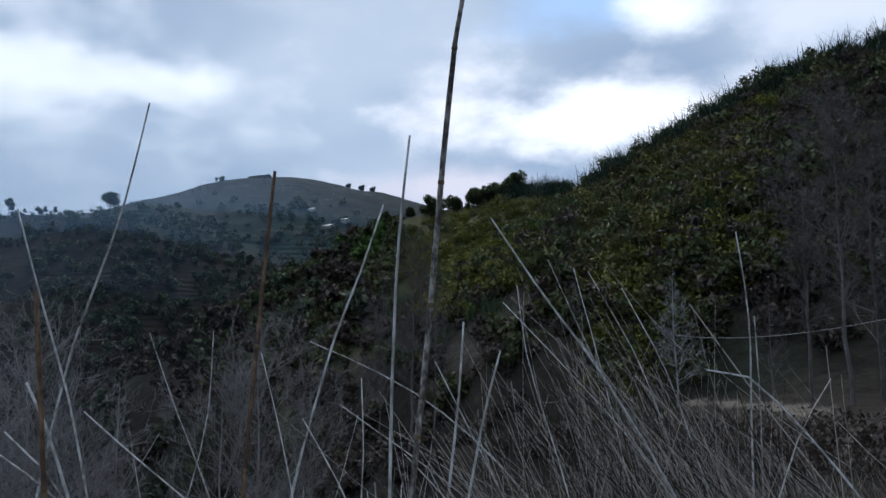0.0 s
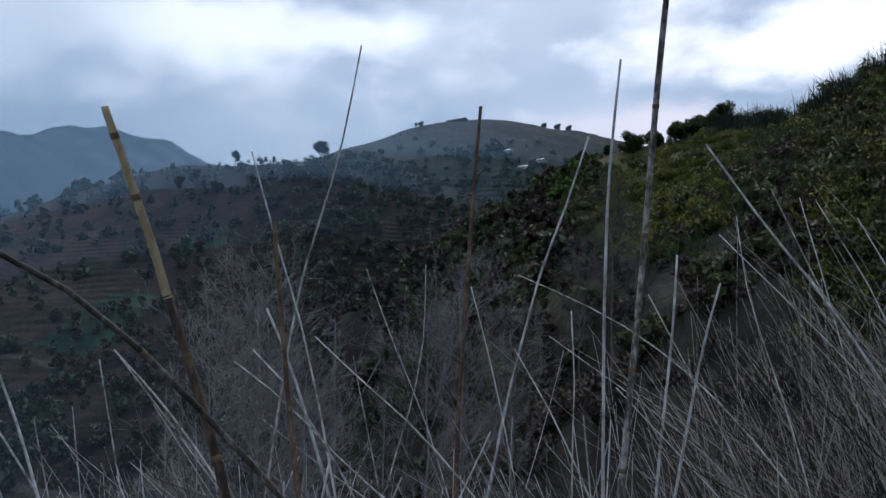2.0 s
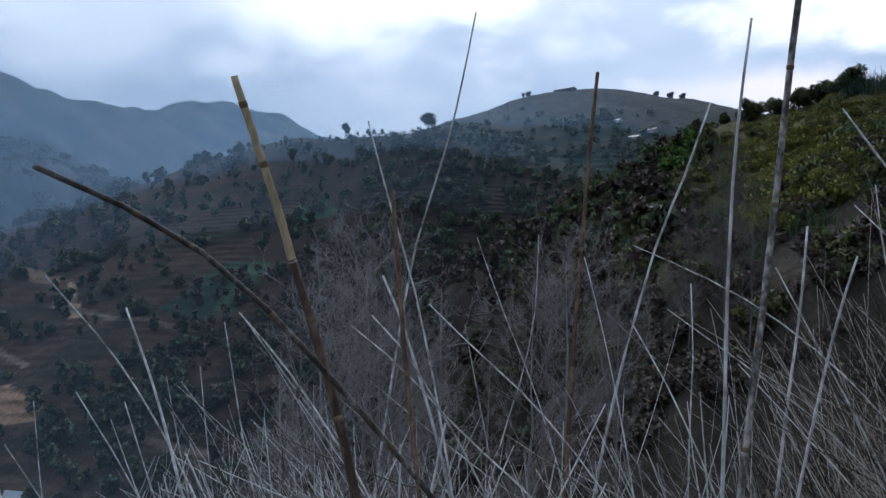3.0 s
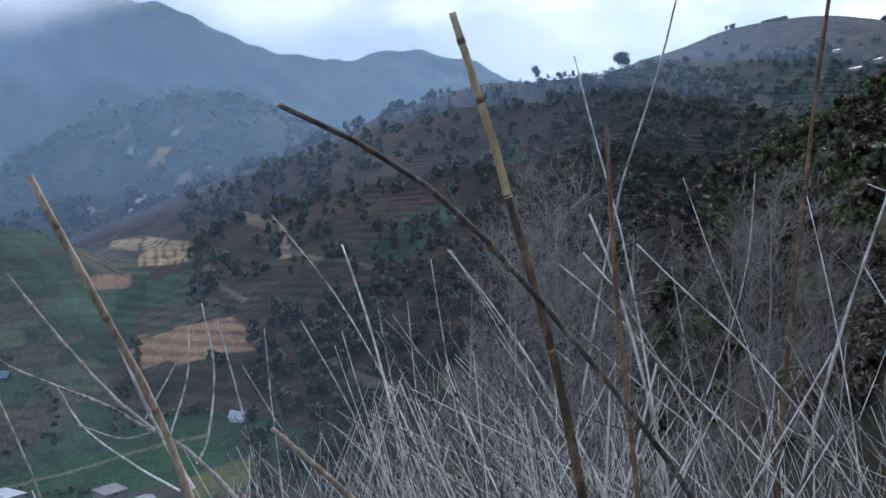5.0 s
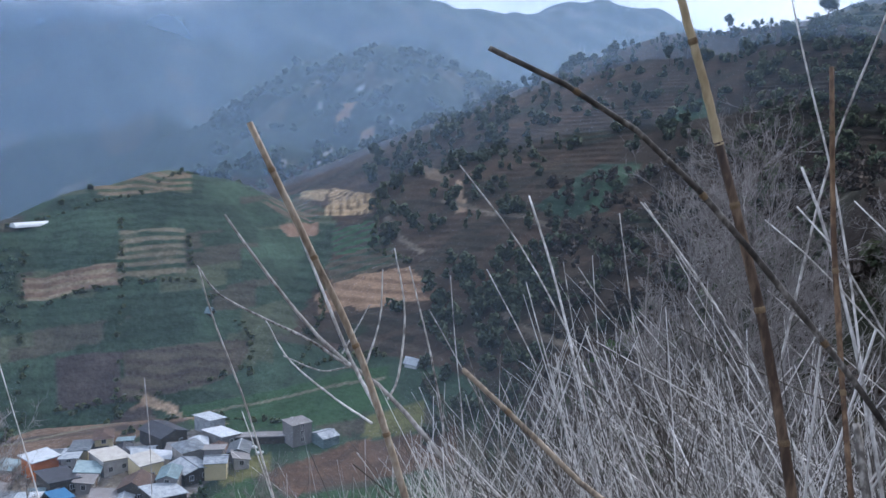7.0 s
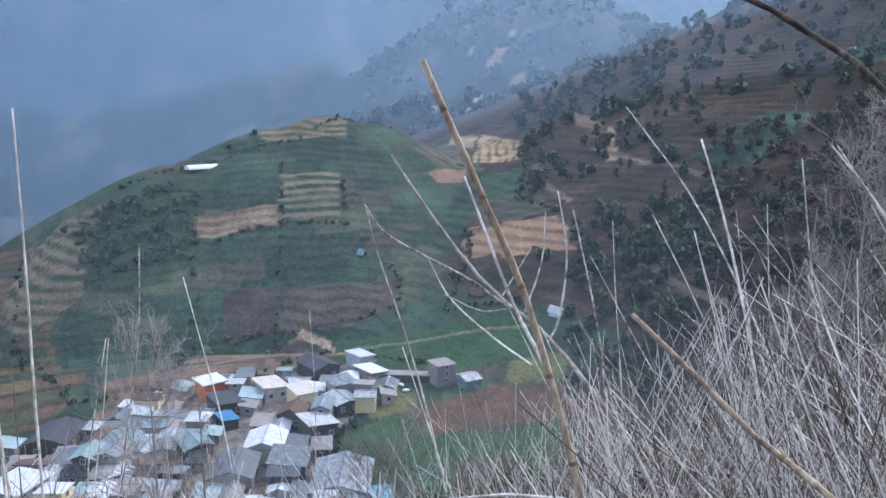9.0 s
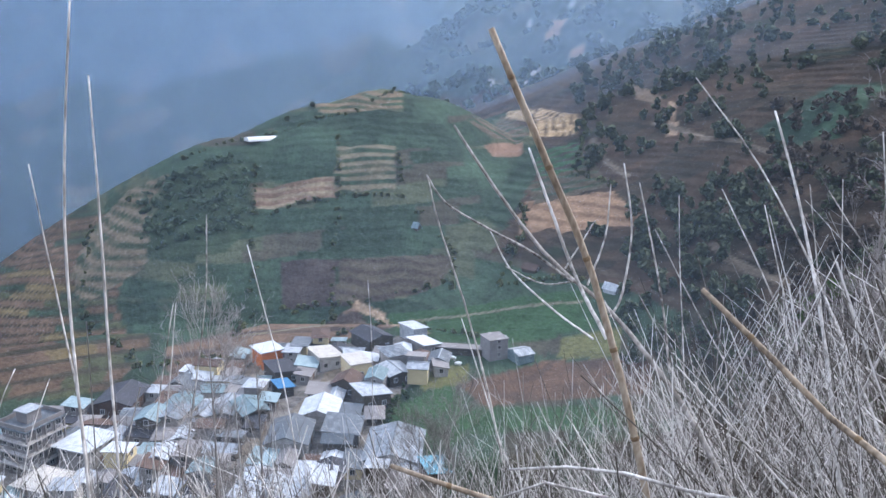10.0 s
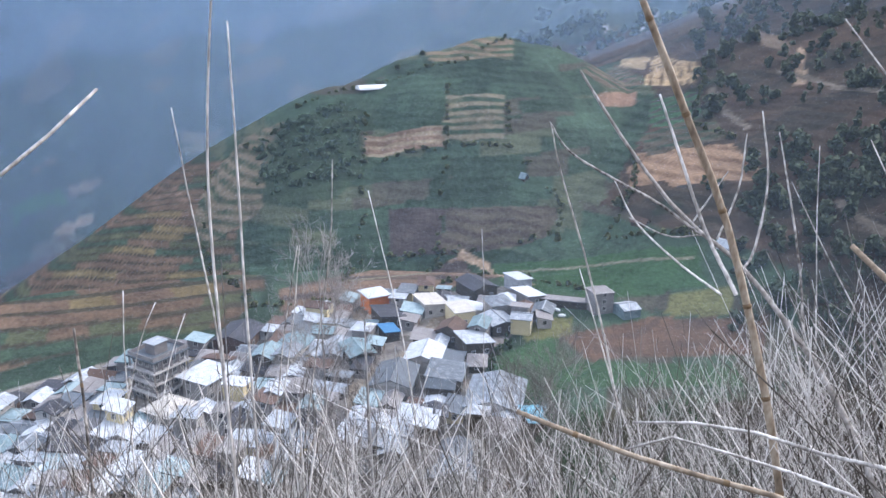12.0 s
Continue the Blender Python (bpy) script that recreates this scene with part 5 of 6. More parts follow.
scatter("brown_scrub", "brown leafless scrub on the shaded hillside", BROWN_LEAF, 57, 300, crest_spot(-46, -19, 62, 7), 300, (0.6, 1.2), 2.0, 3.8, 0.2)
scatter("crest_shrubs", "dark bushes along the crest of the hill", SHRUB, 69, 120, crest_spot(-42, 2, 7, -3), 420, (0.4, 1.2), 2.6, 4.0, 0.24)
scatter("shoulder_shrubs", "dark shrubs along the falling shoulder of the hill", SHRUB, 43, 200, polar_spot(3, 17, 110, 195), 220, (0.7, 1.4), 3.0, 4.0, 0.42)
scatter("gully_woods", "dark woodland filling the gully", WOOD_LEAF, 44, 170, cluster_spot(8, 42, 90, 240, 30, 9, 8), 220, (0.7, 1.4), 4.6, 4.6, 0.50, "woodland")
scatter("withered_woods", "brown withered thicket on the gully's far side", BROWN_LEAF, 45, 860, polar_spot(5, 41, 75, 320), 170, (0.7, 1.4), 5.0, 3.6, 0.50, "woodland")
scatter("slope_woods", "dark woods on the shaded slope under the skyline", WOOD_LEAF, 54, 420, polar_spot(9, 28, 250, 520), 180, (0.6, 1.3), 4.5, 6.0, 0.6, "woodland")
scatter("ridge_woods", "scattered dark trees on the dry terraced ridge", WOOD_LEAF, 46, 260, cluster_spot(15, 47, 250, 520, 70, 11, 5), 200, (0.45, 1.15), 8.0, 3.2, 0.85, "woodland")
scatter("ridge_thicket", "round dark bushes between the dry terraces", WOOD_LEAF, 66, 300, cluster_spot(15, 49, 235, 510, 70, 12, 6), 200, (0.5, 1.4), 3.6, 4.8, 0.8, "woodland")
scatter("summit_woods", "distant trees on the terraced hilltop", WOOD_LEAF, 47, 260, cluster_spot(3, 24, 500, 660, 40, 16, 7), 120, (0.5, 1.3), 3.6, 7.0, 0.75, "woodland")
scatter("bright_bushes", "fresh green bushes beside the gully", BRIGHT, 48, 22, polar_spot(4.5, 7.5, 150, 185), 260, (0.9, 1.5), 3.2, 4.0, 0.36)
scatter("bright_bushes", "fresh green bushes beside the gully", BRIGHT, 49, 14, polar_spot(34, 38, 160, 200), 260, (0.9, 1.5), 2.8, 4.6, 0.36)
scatter("knoll_shrubs", "grey-green shrubs in a fold of the terraced hill", TERRACE_LEAF, 50, 230, polar_spot(77.5, 85, 260, 298), 130, (0.35, 1.0), 2.2, 3.6, 0.45)
scatter("far_woods", "distant woods on the misty spur", WOOD_LEAF, 51, 420, polar_spot(38, 66, 520, 860), 110, (0.6, 1.4), 6.0, 8.0, 1.7, "woodland")
scatter("saddle_trees", "dark trees beside the tan terraces", WOOD_LEAF, 52, 120, polar_spot(44, 54, 290, 440), 240, (0.5, 1.3), 7.5, 4.6, 0.85, "woodland")
scatter("valley_trees", "dark trees in the valley below the dry ridge", WOOD_LEAF, 53, 120, polar_spot(40, 50, 175, 270), 260, (0.7, 1.3), 5.5, 4.6, 0.7, "woodland")


def blades(name, label, mat, seed, count, place, tall, per, width, loose=0.35):
    """Tufts of long arching grass blades."""
    rng = np.random.RandomState(seed)
    spots = np.array([place(rng) for _ in range(count)])
    z = ground_at(spots[:, 0], spots[:, 1])
    n = count * per
    root = np.repeat(np.column_stack([spots, z]), per, 0) + np.column_stack([rng.normal(0, loose, n), rng.normal(0, loose, n), np.zeros(n)])
    a = rng.uniform(0, 6.283, n)
    lean = np.column_stack([np.cos(a), np.sin(a), np.zeros(n)])
    h = tall * rng.uniform(0.5, 1.15, n) * np.repeat(rng.uniform(0.4, 1.35, count), per)
    side = np.column_stack([-np.sin(a), np.cos(a), np.zeros(n)]) * width
    bend = rng.uniform(0.15, 1.0, n)
    p = [root + np.array([0, 0, 1]) * (h * q)[:, None] * (1 - 0.25 * q * bend)[:, None] + lean * (h * bend * q * q)[:, None] for q in (0.0, 0.55, 1.0)]
    v = np.stack([p[0] - side, p[0] + side, p[1] + side * 0.8, p[1] - side * 0.8, p[2] + side * 0.1, p[2] - side * 0.1], 1).reshape(-1, 3)
    b = np.arange(n)[:, None] * 6
    f = np.concatenate([b + np.array([0, 1, 2, 3]), b + np.array([3, 2, 4, 5])])
    tagged(new(name, mesh_of(name, v, f, mat)), label, "grass", kind="stuff")


def hedge(points, seed, mat, per_metre=0.5, tall=1.3):
    """Low bushes along a field edge."""
    pts = np.array(points, float)

    def pick(rng):
        k = rng.randint(0, len(pts) - 1)
        u = rng.uniform()
        return tuple(pts[k] * (1 - u) + pts[k + 1] * u + rng.normal(0, 0.5, 2))
    length = float(np.linalg.norm(np.diff(pts, axis=0), axis=1).sum())
    scatter("hedge", "low dark hedge along a field edge", mat, seed, int(length * per_metre), pick, 70, (0.5, 1.3), tall, 1.8, 0.35, "hedge")


hedge([(-292, 100), (-262, 90), (-222, 74), (-205, 66)], 81, SHRUB)
hedge([(-286, 67), (-258, 58), (-226, 50), (-205, 40)], 82, SHRUB)
hedge([(-274, 118), (-252, 110), (-226, 118), (-208, 108)], 83, SHRUB)
hedge([(-298, 10), (-250, 4), (-222, 8), (-200, 14)], 84, SHRUB)
hedge([(-232, 148), (-214, 138), (-196, 118), (-176, 134)], 85, SHRUB, 0.8, 2.0)
hedge([(-285, 212), (-262, 196), (-236, 172), (-212, 172)], 86, SHRUB, 0.8, 2.2)
hedge([(-302, 40), (-304, 76), (-300, 110), (-312, 140)], 87, SHRUB, 0.5)
hedge([(-196, 12), (-190, 40), (-198, 84), (-176, 100)], 88, SHRUB, 0.6)
hedge([(-262, 58), (-258, 90), (-252, 110)], 89, SHRUB, 0.7)
hedge([(-226, 58), (-221, 76), (-214, 108)], 90, SHRUB, 0.7)
hedge([(-156, 70), (-144, 60), (-134, 54)], 91, GRASS, 0.8)
blades("crest_grass", "tall rough grass along the crest of the hill", REED, 61, 230, crest_spot(-42, -4, 9, 0), 3.0, 60, 0.05, 0.9)
blades("hill_grass", "tall grass tufts on the hillside", GRASS, 62, 600, polar_spot(-40, 4, 66, 112), 1.9, 26, 0.03)
blades("green_tufts", "fresh green grass tufts on the slope", BRIGHT, 64, 26, polar_spot(3, 12, 5, 11), 0.7, 30, 0.008)
blades("slope_grass", "withered grass on the slope under the lookout", DARK_STRAW, 63, 500, polar_spot(-60, 30, 3.0, 26), 0.45, 16, 0.006)
blades("pale_slope_grass", "bleached withered grass on the steep slope", STEM, 65, 620, polar_spot(26, 118, 2.6, 20), 0.7, 16, 0.004)


def cable():
    """A sagging cable tied between two trees at the foot of the hillside."""
    (ax, ay), (bx, by) = polar(-15.5, 50.0), polar(-31.0, 33.0)
    a, c = np.array([float(ax), float(ay), EYE + 0.3]), np.array([float(bx), float(by), EYE + 0.9])
    k = np.linspace(0, 1, 20)[:, None]
    line = a * (1 - k) + c * k - np.array([0, 0, 1.0]) * k * (1 - k) * 2.2
    v, f = tubes(line[None], np.full((1, 20), 0.016), 5)
    tagged(new("cable", mesh_of("cable", v, f, WIRE, True)), "thin pale cable sagging between two bare trees", "cable")


cable()


# a white lump of unknown kind, shaped like a sack
def sack(x, y, turn):
    bm = bmesh.new()
    bmesh.ops.create_icosphere(bm, subdivisions=3, radius=1.0)
    for v in bm.verts:
        lump = 1 + 0.12 * noise.noise(v.co * 2.1 + Vector((turn, 0, 0)))
        v.co = Vector((v.co.x * 1.0 * lump, v.co.y * 0.55 * lump, max(v.co.z, -0.75) * 0.42 * lump))
    ob = part("white_lump", bm, SHEET, smooth=True)
    ob.matrix_world = pose(x, y, ground_z(x, y) + 0.28, 0, 0, turn)
    tagged(ob, "bulging white lump lying on the grass by the houses", "sack", "white sacks by the houses")


sack(-166.0, 87.0, 20)
sack(-162.2, 86.4, 75)


# ---- dry canes and stems round the lookout ----
def smooth_line(pts, count):
    """Points along a soft curve through pts."""
    p = np.array(pts, float)
    t = np.concatenate([[0], np.cumsum(np.linalg.norm(np.diff(p, axis=0), axis=1))])
    q = np.vstack([2 * p[0] - p[1], p, 2 * p[-1] - p[-2]])
    out = []
    for s in np.linspace(0, t[-1], count):
        i = min(max(int(np.searchsorted(t, s, "right")) - 1, 0), len(p) - 2)
        u = (s - t[i]) / (t[i + 1] - t[i] + 1e-9)
        a, b, c, d = q[i], q[i + 1], q[i + 2], q[i + 3]
        out.append(0.5 * (2 * b + (c - a) * u + (2 * a - 5 * b + 4 * c - d) * u * u + (3 * b - a - 3 * c + d) * u ** 3))
    return np.array(out)


def rooted(pts):
    """Carries a stem's lower end on, bending down, until it meets the ground."""
    p = [np.array(v, float) for v in pts]
    d = p[-1] - p[-2]
    d /= np.linalg.norm(d)
    for _ in range(60):
        if p[-1][2] < ground_z(p[-1][0], p[-1][1]) - 0.03:
            break
        d = d + np.array([0, 0, -0.14])
        d /= np.linalg.norm(d)
        p.append(p[-1] + d * 0.12)
    return p


def stem(name, label, mat, pts, tip, base, root=True, parent=None, joints=0.0, group="dry stems round the lookout", category="stem", sides=7):
    rng = np.random.RandomState(int(abs(pts[0][0] * 991 + pts[0][1] * 773 + pts[0][2] * 577)) % 10007)
    line = smooth_line(rooted(pts) if root else pts, 26)
    line[1:-1] += rng.normal(0, 0.0003, (24, 3))
    k = np.linspace(0, 1, 26)
    rad = tip + (base - tip) * k ** 0.6
    rad = rad * (1 + rng.normal(0, 0.03, 26)) * (1.0 if joints else 0.82)
    v, f = tubes(line[None], rad[None], sides)
    me = mesh_of(name, v, f, mat, True)
    bm = bmesh.new()
    bm.from_mesh(me)
    bm.verts.ensure_lookup_table()
    bm.faces.new([bm.verts[i] for i in range(sides)][::-1])
    bm.to_mesh(me)
    bm.free()
    ob = new(name, me)
    if parent:
        ob.parent = parent
    else:
        tagged(ob, label, category, group)
    if joints:
        length = np.concatenate([[0], np.cumsum(np.linalg.norm(np.diff(line, axis=0), axis=1))])
        s = joints * 0.5
        while s < length[-1] - 0.1:
            c = np.array([np.interp(s, length, line[:, i]) for i in range(3)])
            c2 = np.array([np.interp(s + 0.004, length, line[:, i]) for i in range(3)])
            d = (c2 - c) / np.linalg.norm(c2 - c)
            r = float(np.interp(s, length, rad))
            ring = np.array([c - d * 0.004, c - d * 0.0015, c + d * 0.0015, c + d * 0.004])
            jv, jf = tubes(ring[None], np.array([[1.0, 1.16, 1.16, 1.0]]) * r, sides)
            knot = new("joint", mesh_of("joint", jv, jf, NODE, True))
            knot.parent = ob
            s += joints * rng.uniform(0.8, 1.2)
    return ob


PALE_LABEL = "thin bleached dry stem rising from the slope"
fork_main = stem("dry_reed", "stout forked grey stem with pale side branches", FORKED, [(-1.804, 0.801, 1.376), (-1.703, 0.863, 1.233), (-1.608, 0.903, 1.138), (-1.521, 0.931, 1.076), (-1.404, 0.972, 1.02), (-1.296, 0.991, 0.95), (-1.165, 0.999, 0.865), (-1.048, 0.978, 0.785)], 0.0030, 0.0100, joints=0, category="reed")
stem("branch", "", PALE, [(-1.856, 0.754, 1.253), (-1.797, 0.781, 1.19), (-1.693, 0.846, 1.14), (-1.593, 0.895, 1.106), (-1.488, 0.941, 1.056)], 0.00189, 0.00432, False, fork_main)
stem("branch", "", PALE, [(-1.854, 0.757, 1.246), (-1.84, 0.783, 1.129), (-1.803, 0.844, 0.917), (-1.715, 0.861, 0.737), (-1.618, 0.86, 0.567)], 0.00154, 0.00352, False, fork_main)
stem("branch", "", PALE, [(-1.701, 0.85, 1.135), (-1.639, 0.874, 1.052), (-1.537, 0.917, 0.987), (-1.401, 0.939, 0.952)], 0.0014, 0.0032, False, fork_main)
stem("branch", "", PALE, [(-1.673, 0.878, 1.052), (-1.577, 0.92, 1.031), (-1.492, 0.943, 1.055)], 0.00112, 0.00256, False, fork_main)
stem("branch", "", STEM, [(-1.593, 0.878, 1.343), (-1.533, 0.9, 1.222), (-1.451, 0.922, 1.077), (-1.355, 0.938, 0.968)], 0.00242, 0.0055, False, fork_main)
stem("branch", "", PALE, [(-1.506, 1.075, 1.311), (-1.456, 1.068, 1.174), (-1.406, 1.013, 1.044), (-1.386, 0.969, 1.004)], 0.00154, 0.00352, False, fork_main)
stem("branch", "", PALE, [(-1.441, 1.067, 1.278), (-1.388, 1.065, 1.163), (-1.325, 1.054, 1.038), (-1.254, 1.023, 0.917)], 0.0014, 0.0032, False, fork_main)
stem("branch", "", PALE, [(-1.502, 1.039, 1.267), (-1.473, 1.01, 1.157), (-1.456, 0.957, 1.055)], 0.00126, 0.00288, False, fork_main)
stem("branch", "", PALE, [(-1.524, 1.02, 1.182), (-1.517, 0.939, 1.08)], 0.00112, 0.00256, False, fork_main)
stem("dry_reed", PALE_LABEL, PALE, [(-0.657, 1.704, 2.124), (-0.722, 1.736, 1.876), (-0.785, 1.675, 1.587), (-0.791, 1.602, 1.385)], 0.0021, 0.0048, joints=0, category="reed")
stem("dry_reed", PALE_LABEL, PALE, [(-0.811, 1.474, 1.845), (-0.773, 1.513, 1.664), (-0.727, 1.533, 1.501), (-0.682, 1.532, 1.321)], 0.00182, 0.00416, joints=0, category="reed")
stem("dry_cane", "weathered dark grey cane rising from the slope", CANE_DARK, [(0.036, 1.269, 2.19), (0.016, 1.319, 2.069), (-0.012, 1.388, 1.78), (-0.029, 1.4, 1.579), (-0.054, 1.373, 1.331)], 0.0045, 0.00687, joints=0.2, category="cane")
stem("dry_reed", "dry grey-brown stem rising from the slope", STEM, [(-0.063, 1.449, 1.982), (-0.085, 1.487, 1.781), (-0.095, 1.497, 1.577), (-0.097, 1.469, 1.312)], 0.00253, 0.00575, joints=0, category="reed")
stem("dry_reed", "dry grey-brown stem rising from the slope", STEM, [(-0.174, 2.26, 1.989), (-0.246, 2.28, 1.778), (-0.314, 2.278, 1.598), (-0.371, 2.151, 1.326), (-0.395, 2.129, 1.212)], 0.00308, 0.007, joints=0, category="reed")
stem("dry_cane", "stout rust-brown cane with dark joints", CANE_RED, [(-0.397, 1.816, 1.992), (-0.418, 1.841, 1.811), (-0.424, 1.801, 1.598), (-0.425, 1.735, 1.379), (-0.426, 1.716, 1.264)], 0.0042, 0.0058, joints=0.16, category="cane")
stem("dry_reed", PALE_LABEL, PALE, [(-0.546, 1.872, 1.617), (-0.549, 1.864, 1.44), (-0.554, 1.792, 1.298), (-0.567, 1.78, 1.251)], 0.0014, 0.0032, joints=0, category="reed")
stem("dry_reed", PALE_LABEL, PALE, [(-0.873, 2.343, 1.615), (-0.764, 2.267, 1.406), (-0.648, 2.174, 1.218)], 0.0014, 0.0032, joints=0, category="reed")
stem("dry_cane", "stout rust-brown cane with dark joints", CANE_RED, [(-0.545, 1.047, 1.664), (-0.538, 1.055, 1.559), (-0.528, 1.054, 1.463), (-0.486, 1.014, 1.273), (-0.446, 0.966, 1.155)], 0.00315, 0.00435, joints=0.16, category="cane")
stem("dry_cane", "weathered dark grey cane rising from the slope", CANE_DARK, [(-0.674, 0.544, 1.65), (-0.628, 0.594, 1.621), (-0.568, 0.671, 1.564), (-0.515, 0.726, 1.491), (-0.462, 0.787, 1.402), (-0.397, 0.845, 1.299), (-0.364, 0.888, 1.229)], 0.00288, 0.0044, joints=0.2, category="cane")
stem("dry_cane", "stout tan cane with dark joints", CANE_TAN, [(-1.282, 0.594, 1.58), (-1.258, 0.635, 1.478), (-1.224, 0.686, 1.348), (-1.183, 0.736, 1.213), (-1.138, 0.763, 1.081)], 0.00576, 0.00744, joints=0.17, category="cane")
stem("dry_reed", PALE_LABEL, PALE, [(-2.34, 0.416, 0.998), (-2.25, 0.439, 0.815), (-2.166, 0.465, 0.62), (-2.066, 0.47, 0.425)], 0.0014, 0.0032, joints=0, category="reed")
stem("dry_reed", PALE_LABEL, PALE, [(-3.084, 1.073, 0.62), (-3.002, 1.057, 0.371), (-2.863, 1.007, 0.038)], 0.0014, 0.0032, joints=0, category="reed")
stem("dry_reed", PALE_LABEL, PALE, [(-1.963, 0.243, 1.17), (-1.92, 0.224, 0.988), (-1.858, 0.181, 0.799), (-1.785, 0.136, 0.637)], 0.0014, 0.0032, joints=0, category="reed")
stem("dry_reed", "dry grey-brown stem rising from the slope", STEM, [(-1.42, -0.019, 1.63), (-1.41, -0.052, 1.353), (-1.365, -0.062, 1.15), (-1.278, -0.061, 0.939)], 0.00176, 0.004, joints=0, category="reed")
stem("dry_reed", "dry grey-brown stem rising from the slope", STEM, [(-1.622, 0.003, 1.492), (-1.592, -0, 1.235), (-1.54, -0.006, 1.046), (-1.449, -0.011, 0.837)], 0.00187, 0.00425, joints=0, category="reed")
stem("dry_reed", PALE_LABEL, PALE, [(-1.71, -0.104, 1.334), (-1.676, -0.086, 1.153), (-1.517, -0.064, 0.983), (-1.455, -0.057, 0.846)], 0.0014, 0.0032, joints=0, category="reed")
stem("dry_reed", PALE_LABEL, PALE, [(-1.71, 1.461, 1.494), (-1.513, 1.497, 1.296), (-1.332, 1.478, 1.114), (-1.175, 1.421, 0.974), (-1.02, 1.345, 0.852)], 0.00196, 0.00448, joints=0, category="reed")
stem("dry_reed", "dry grey-brown stem rising from the slope", STEM, [(-1.435, 1.449, 1.426), (-1.349, 1.437, 1.275), (-1.265, 1.407, 1.137), (-1.182, 1.365, 1.011)], 0.00286, 0.0065, joints=0, category="reed")
stem("dry_cane", "stout tan cane with dark joints", CANE_TAN, [(-1.022, 0.31, 0.991), (-0.94, 0.392, 0.973), (-0.861, 0.46, 0.968), (-0.797, 0.518, 0.971)], 0.00336, 0.00434, joints=0.17, category="cane")
stem("dry_reed", "dry grey-brown stem rising from the slope", STEM, [(-1.091, 0.543, 0.895), (-0.998, 0.649, 0.92), (-0.894, 0.71, 0.926), (-0.8, 0.735, 0.952)], 0.00264, 0.006, joints=0, category="reed")
stem("dry_reed", "dry grey-brown stem rising from the slope", STEM, [(-1.008, 0.472, 0.907), (-0.985, 0.53, 0.932), (-0.901, 0.62, 0.922), (-0.848, 0.669, 0.918)], 0.0022, 0.005, joints=0, category="reed")
stem("dry_cane", "weathered grey-tan cane leaning over the slope", CANE_TAN, [(-0.969, 0.797, 1.199), (-0.868, 0.82, 1.137), (-0.763, 0.842, 1.071), (-0.643, 0.838, 1.04)], 0.0042, 0.0062, joints=0.2, category="cane")
stem("dry_reed", "dry grey-brown stem rising from the slope", STEM, [(-1.24, -0.188, 1.418), (-1.206, -0.25, 1.364), (-1.171, -0.299, 1.327), (-1.132, -0.367, 1.276)], 0.00242, 0.0055, joints=0, category="reed")
stem("dry_reed", "dry grey-brown stem rising from the slope", STEM, [(0.047, 1.799, 1.637), (0.036, 1.795, 1.471), (0.014, 1.771, 1.277)], 0.00264, 0.006, joints=0, category="reed")
stem("dry_reed", PALE_LABEL, PALE, [(-0.656, 1.453, 1.467), (-0.568, 1.48, 1.381), (-0.477, 1.498, 1.301)], 0.0014, 0.0032, joints=0, category="reed")
stem("dry_reed", PALE_LABEL, PALE, [(-0.575, 1.046, 1.478), (-0.541, 1.059, 1.443), (-0.505, 1.068, 1.391)], 0.0014, 0.0032, joints=0, category="reed")
stem("dry_reed", PALE_LABEL, PALE, [(-0.449, 1.949, 1.564), (-0.406, 1.949, 1.406), (-0.366, 1.934, 1.247)], 0.0014, 0.0032, joints=0, category="reed")
stem("dry_reed", PALE_LABEL, PALE, [(-0.317, 1.873, 1.592), (-0.176, 1.84, 1.533), (-0.056, 1.795, 1.472), (0.055, 1.687, 1.397)], 0.0014, 0.0032, joints=0, category="reed")
stem("dry_reed", PALE_LABEL, PALE, [(-0.174, 1.689, 1.515), (-0.167, 1.678, 1.386), (-0.168, 1.66, 1.275)], 0.0014, 0.0032, joints=0, category="reed")
stem("dry_reed", "dry grey-brown stem rising from the slope", STEM, [(0.109, 1.496, 1.577), (0.081, 1.492, 1.472), (0.047, 1.471, 1.312)], 0.0022, 0.005, joints=0, category="reed")
stem("dry_cane", "weathered dark grey cane rising from the slope", CANE_DARK, [(-1.534, -0.297, 0.985), (-1.48, -0.29, 0.86), (-1.406, -0.286, 0.728)], 0.00216, 0.0033, joints=0.2, category="cane")
stem("dry_reed", PALE_LABEL, PALE, [(-0.71, 1.232, 1.439), (-0.623, 1.264, 1.364), (-0.528, 1.282, 1.267), (-0.41, 1.293, 1.173)], 0.0014, 0.0032, joints=0, category="reed")
stem("dry_reed", PALE_LABEL, PALE, [(-0.934, 1.215, 1.452), (-0.853, 1.252, 1.331), (-0.745, 1.281, 1.191), (-0.672, 1.279, 1.079)], 0.0014, 0.0032, joints=0, category="reed")
stem("dry_cane", "weathered dark grey cane rising from the slope", CANE_DARK, [(-0.412, 0.874, 1.255), (-0.401, 0.865, 1.221), (-0.389, 0.856, 1.188)], 0.00432, 0.0066, joints=0.2, category="cane")
cane_y_low = stem("dry_cane", "stout cane, straw-yellow above and dark brown below", CANE_BROWN, [(-0.587, 0.849, 1.562), (-0.573, 0.865, 1.498), (-0.543, 0.878, 1.392), (-0.513, 0.878, 1.29)], 0.0053, 0.0075, joints=0.16, category="cane")
tagged(stem("upper_cane", "", CANE_STRAW, [(-0.634, 0.789, 1.783), (-0.618, 0.818, 1.698), (-0.602, 0.836, 1.629), (-0.586, 0.850, 1.558)], 0.0045, 0.0056, False, cane_y_low, joints=0.07), "straw-yellow bare cane with dark rings")
